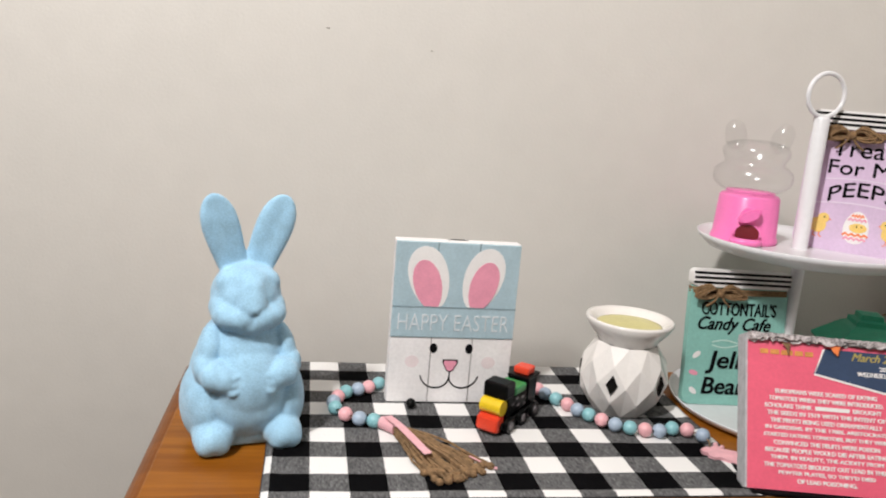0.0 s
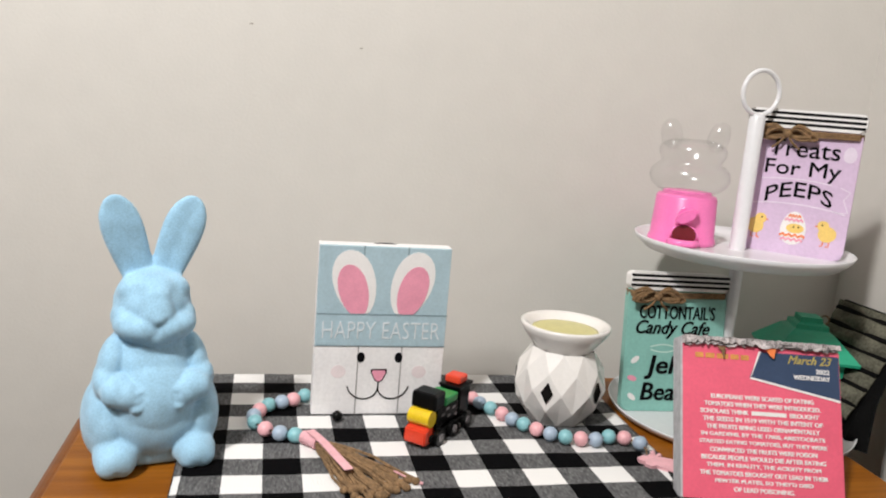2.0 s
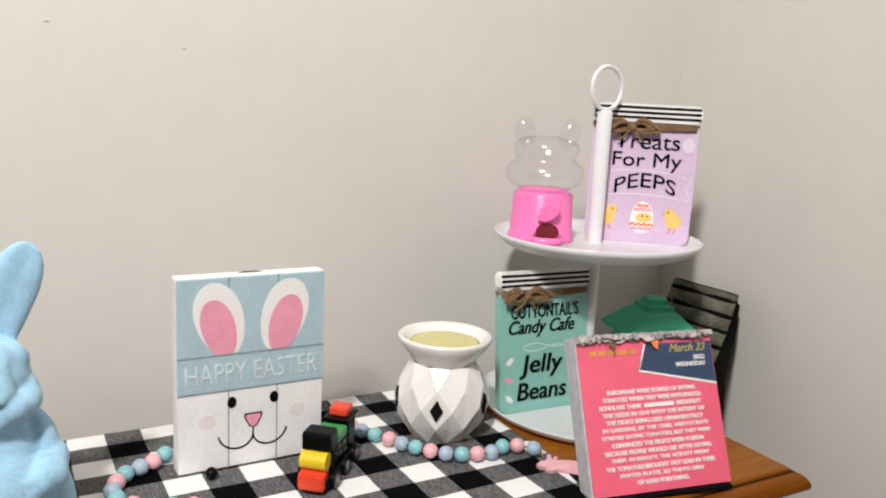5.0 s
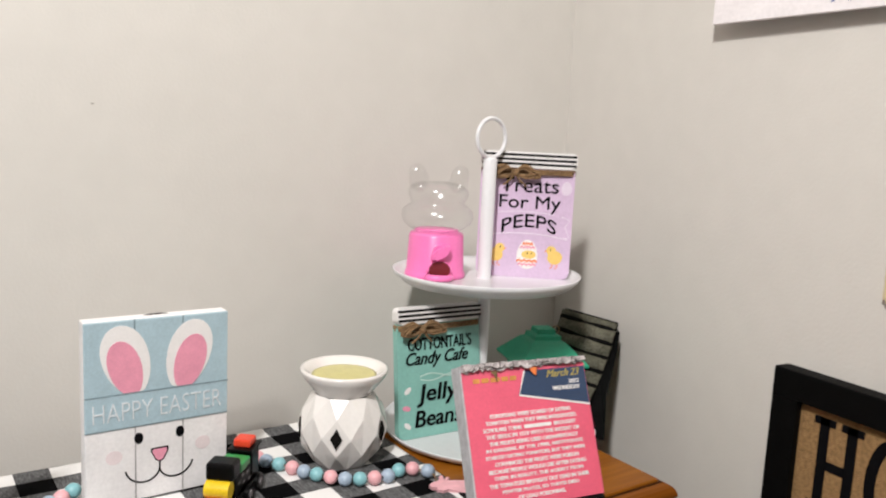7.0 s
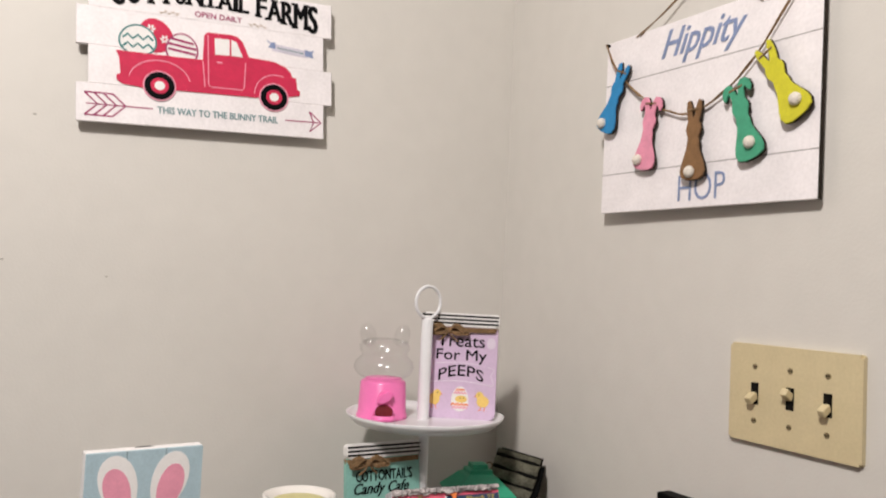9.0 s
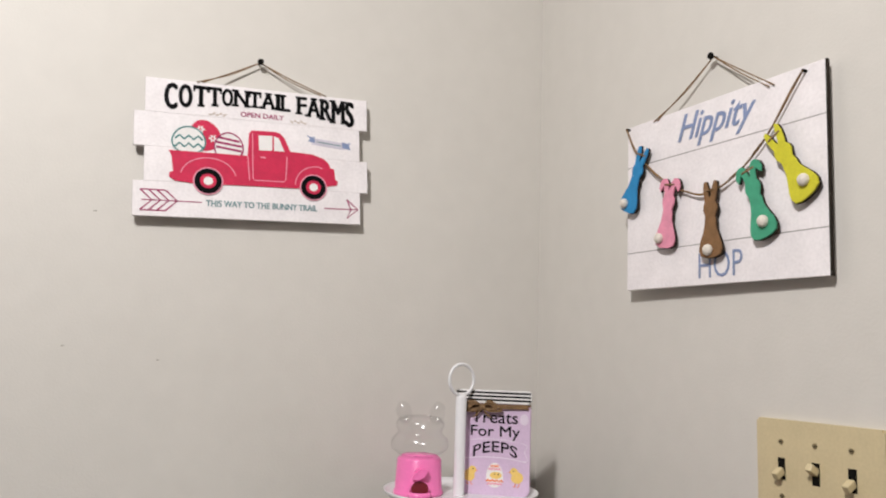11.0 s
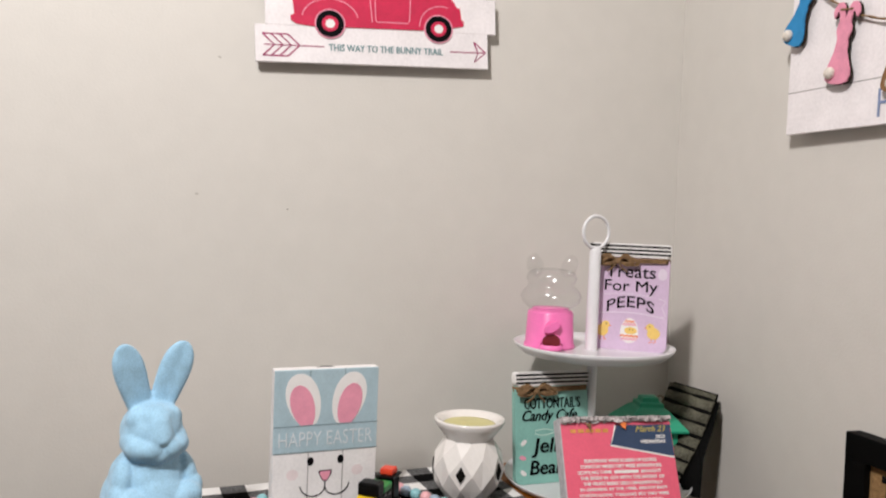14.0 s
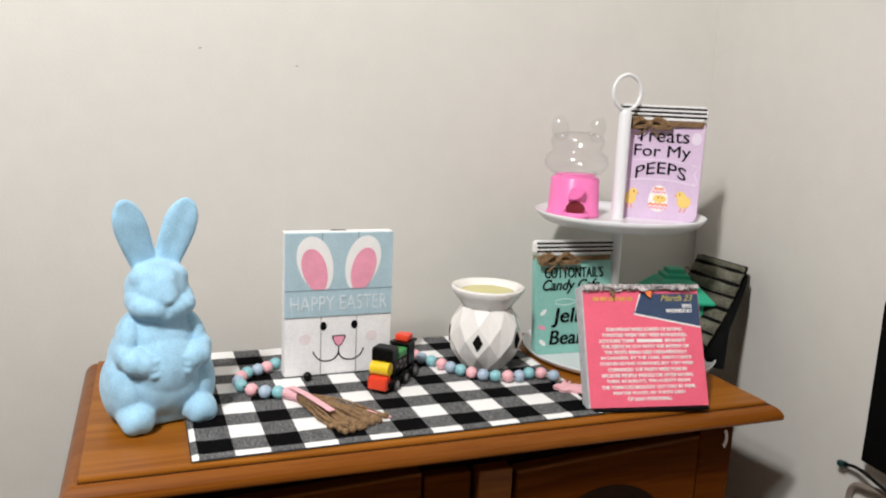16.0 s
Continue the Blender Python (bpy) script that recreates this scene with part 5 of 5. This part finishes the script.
def cutout_shape(k=1.0, floppy=False):
    """A rabbit seen from behind: two ears, head, body; the ears' roots at the origin, the body below."""
    ear = [(0.0, -0.014), (0.003, -0.008), (0.0045, 0.004), (0.008, 0.012), (0.0118, 0.010), (0.0125, 0.001), (0.0105, -0.011)]
    if floppy:
        ear = [(0.0, -0.013), (0.0022, -0.006), (0.0040, 0.003), (0.0085, 0.0085), (0.0150, 0.0082), (0.0200, 0.0035), (0.0222, -0.0050), (0.0195, -0.0115), (0.0160, -0.0080), (0.0138, -0.0020), (0.0108, -0.0050), (0.0095, -0.0110)]
    half = ear + [(0.0088, -0.017), (0.0118, -0.022), (0.0125, -0.028), (0.0100, -0.034), (0.0082, -0.038), (0.0100, -0.045), (0.0098, -0.051), (0.0110, -0.056), (0.0150, -0.065), (0.0195, -0.075), (0.0212, -0.084), (0.0185, -0.091), (0.010, -0.0945), (0.0, -0.095)]
    pts = half + [(-x, z) for x, z in half[-2:0:-1]]
    return [(x * k, z * k) for x, z in pts]


def bunny_sign():
    # local x runs along the wall towards the room, front looks along -y before the turn
    s = thing("bunny_sign", pose(0.8710, 0.9605, 1.3060, 0, 0.6, -89) @ Matrix.Diagonal((0.977, 1, 1, 1)), "whitewashed board sign with a garland of felt rabbits, hung by twine", "sign")
    W, H = 0.356, 0.251
    for a, b in ((0, 0.0555), (0.0555, 0.1865), (0.1865, H)):
        part("plank", box(0, W, 0, 0.006, a + 0.0003, b - 0.0003, 0.0008), SHIPLAP, s)
    for z in (0.0555, 0.1865):
        part("groove", box(0, W, -0.0002, 0.001, z - 0.0006, z + 0.0006), CREASE, s)
    part("board_edge", box(W, W + 0.001, 0.0005, 0.0065, 0, H), EDGE, s, "dark board edge")
    part("backing", box(0.02, W - 0.02, 0.006, 0.0085, 0.02, H - 0.02), EDGE, s)
    lettering("Hippity", s, SLATE, 0.183, 0.2165, 0.142, 0.050, shear=0.45, heavy=0.012)
    lettering("HOP", s, SLATE, 0.1905, 0.0262, 0.077, 0.034, bold=-0.008)
    line = [(0.004, 0.247), (0.030, 0.204), (0.079, 0.160), (0.126, 0.133), (0.165, 0.121), (0.204, 0.128), (0.242, 0.148), (0.277, 0.178), (0.330, 0.243)]
    cp = curve_pts([(x, -0.006, z) for x, z in line], 6)
    part("garland_string", tube(cp, 0.0013, 6), JUTE, s, "jute garland string")
    part("garland_string", tube([(x, y - 0.0012, z + 0.0012 * math.sin(i)) for i, (x, y, z) in enumerate(cp)], 0.0010, 6), JUTE, s)
    for x, z in ((0.004, 0.247), (0.330, 0.243)):
        part("eyelet", tube([(x, 0.0, z), (x, -0.006, z)], 0.002, 8), NEARBLACK, s)
    for colour, x, z, turn, k, tx, tz in (("blue", 0.046, 0.199, -24, 0.94, -0.007, -0.078), ("pink", 0.107, 0.144, -8, 0.95, -0.010, -0.077), ("brown", 0.184, 0.124, 0, 0.95, -0.002, -0.080), ("green", 0.249, 0.138, 17, 0.96, 0.004, -0.072), ("yellow", 0.290, 0.172, 31, 0.99, 0.006, -0.075)):
        bm = prism([(a, b) for a, b in cutout_shape(k, colour in ("pink", "green"))], -0.0115, -0.0092, bevel=0.0004)
        m = pose(x, 0, z, 0, -turn, 0)
        bm.transform(m)
        r = part("felt_rabbit", bm, CUTOUTS[colour], s, colour + " rabbit cut-out")
        # Slightly larger dark layer: burnt edge and thickness shadow in one colour.
        bm = prism([(a * 1.03, b * 1.005) for a, b in cutout_shape(k, colour in ("pink", "green"))], -0.0092, -0.0055)
        bm.transform(m)
        part("burnt_edge_and_shadow", bm, EDGE, r, "dark burnt cut edge with its thickness shadow in the colour")
        bm = blob((tx, -0.0135, tz), (0.0076, 0.006, 0.0076), u=14, v=10)
        bm.transform(m)
        part("pompom_tail", bm, POM, r, "white pompom tail", smooth=True)
        bm = box(-0.010, 0.010, -0.0124, -0.0108, -0.002, 0.0005, 0.0004)
        bm.transform(m)
        part("clip_twine", bm, JUTE, r)
    nail_and_string(s, (0.172, 0.313), (0.066, 0.246), (0.281, 0.239), 0.016)


bunny_sign()


def letter_frame():
    # black framed burlap word sign on the wall; only its first letters come into view
    s = thing("letter_frame", pose(0.868, 0.826, 0.745, 0, 0, -90), "black framed burlap sign with black stencilled letters", "framed sign")
    W, H, f = 0.46, 0.194, 0.031
    for nm, b in (("frame_rail", (0, W, 0, 0.022, H - f, H)), ("frame_rail", (0, W, 0, 0.022, 0, f)), ("frame_stile", (0, f, 0.0003, 0.0217, f, H - f)), ("frame_stile", (W - f, W, 0.0003, 0.0217, f, H - f))):
        part(nm, box(*b, 0.0012), FRAMEBLACK, s)
    part("burlap_panel", box(f, W - f, 0.009, 0.013, f, H - f), BURLAP, s, "coarse tan burlap")

    def serifed(x, w, name, strokes):
        for a, b, c, d in strokes:
            part(name, box(x + a * w, x + b * w, 0.0082, 0.0092, 0.056 + c * 0.098, 0.056 + d * 0.098), BLACK, s, "black stencilled letter stroke")

    slab = [(0.12, 0.32, 0, 1), (0.68, 0.88, 0, 1), (0.0, 0.44, 0.92, 1), (0.56, 1.0, 0.92, 1), (0.0, 0.44, 0, 0.08), (0.56, 1.0, 0, 0.08), (0.3, 0.7, 0.45, 0.55)]
    serifed(0.048, 0.054, "letter_stroke", slab)
    ring = oval(0.132, 0.105, 0.0195, 0.0455, n=36)
    part("letter_stroke", stroke(ring + ring[:2], 0.011, 0.0082, 0.0092), BLACK, s, "black stencilled round letter")
    serifed(0.162, 0.07, "letter_stroke", [(0.10, 0.26, 0, 1), (0.74, 0.90, 0, 1), (0.0, 0.3, 0.92, 1), (0.7, 1.0, 0.92, 1), (0.0, 0.36, 0, 0.08), (0.64, 1.0, 0, 0.08)])
    for k in (-1, 1):
        part("letter_stroke", stroke([(0.197 + k * 0.022, 0.15), (0.197, 0.085)], 0.009, 0.0082, 0.0092), BLACK, s)


letter_frame()


def switch_plate():
    s = thing("switch_plate", pose(WALL_X - 0.0065, 0.7295, 1.0265, 0, 0, -90), "ivory plastic three-toggle light switch plate on the wall", "light switch")
    W, H = 0.168, 0.113
    part("plate", prism(rrect(0, W, 0, H, 0.003), 0, 0.0062, bevel=0.0028), IVORY, s)
    for x, up in ((0.036, -1), (0.083, 1), (0.129, -1)):
        zc = 0.0565
        part("slot", box(x - 0.0052, x + 0.0052, -0.0004, 0.002, zc - 0.0125, zc + 0.0125, 0.0004), NEARBLACK, s, "dark toggle slot, its shade put into the colour")
        bm = box(-0.0042, 0.0042, -0.0135, 0.0, -0.0045, 0.0045, 0.0014)
        bm.transform(pose(x, 0.0, zc + up * 0.0015, -up * 32, 0, 0))
        part("toggle", bm, IVORY, s, "ivory plastic toggle")
        for z in (zc + 0.031, zc - 0.031):
            screw = part("screw", tube([(x, 0.001, z), (x, -0.0011, z)], 0.0030, 14), SCREW, s)
            part("screw_slot", box(x - 0.0028, x + 0.0028, -0.0014, -0.0010, z - 0.0004, z + 0.0004), NEARBLACK, screw)


switch_plate()


def loose_cable():
    c = thing("cable", pose(0, 0, 0), "thin dark cable with a plug tip hanging from the wall", "cable")
    pts = [(0.882, 0.866, 0.7205), (0.880, 0.846, 0.7265), (0.876, 0.825, 0.7285), (0.872, 0.800, 0.7270), (0.876, 0.77, 0.716), (0.888, 0.74, 0.68)]
    part("wire", tube(curve_pts(pts, 6), 0.0022, 8), NEARBLACK, c)
    part("plug_tip", tube([(0.883, 0.872, 0.719), (0.882, 0.862, 0.7215)], 0.0042, 10), PLUG, c, "dark teal plug tip")
    return c


loose_cable()


def wall_hook():
    h = thing("wire_loop", pose(0, 0, 0), "grey-brown wire loop on the wall below the framed sign", "wire loop")
    pts = [(0.886, 0.853, 0.660), (0.886, 0.852, 0.690), (0.885, 0.843, 0.703), (0.884, 0.826, 0.708), (0.884, 0.80, 0.712), (0.886, 0.77, 0.70), (0.887, 0.765, 0.66)]
    part("loop", tube(curve_pts(pts, 6), 0.004, 8), mat("taupe_cord", (0.22, 0.18, 0.15), 0.6), h)


wall_hook()


# ---- small marks on the paint ----
SCUFF = mat("scuffed_paint", (0.43, 0.40, 0.36), 0.7, 0.2, 300)
for x, z, r in ((0.238, 1.181, 0.0013), (0.136, 1.394, 0.0016), (0.110, 1.198, 0.0016)):
    spot = part("wall_mark", lathe([(0, 0.0006), (r * 0.7, 0.0005), (r, 0)], 10), SCUFF, None)
    spot.matrix_world = pose(x, WALL_Y, z, 90, 0, 0) @ Matrix.Diagonal((1.6, 0.7, 1, 1))
    tagged(spot, "small scuff on the painted wall", "mark", "scuffs on the wall", "structure")
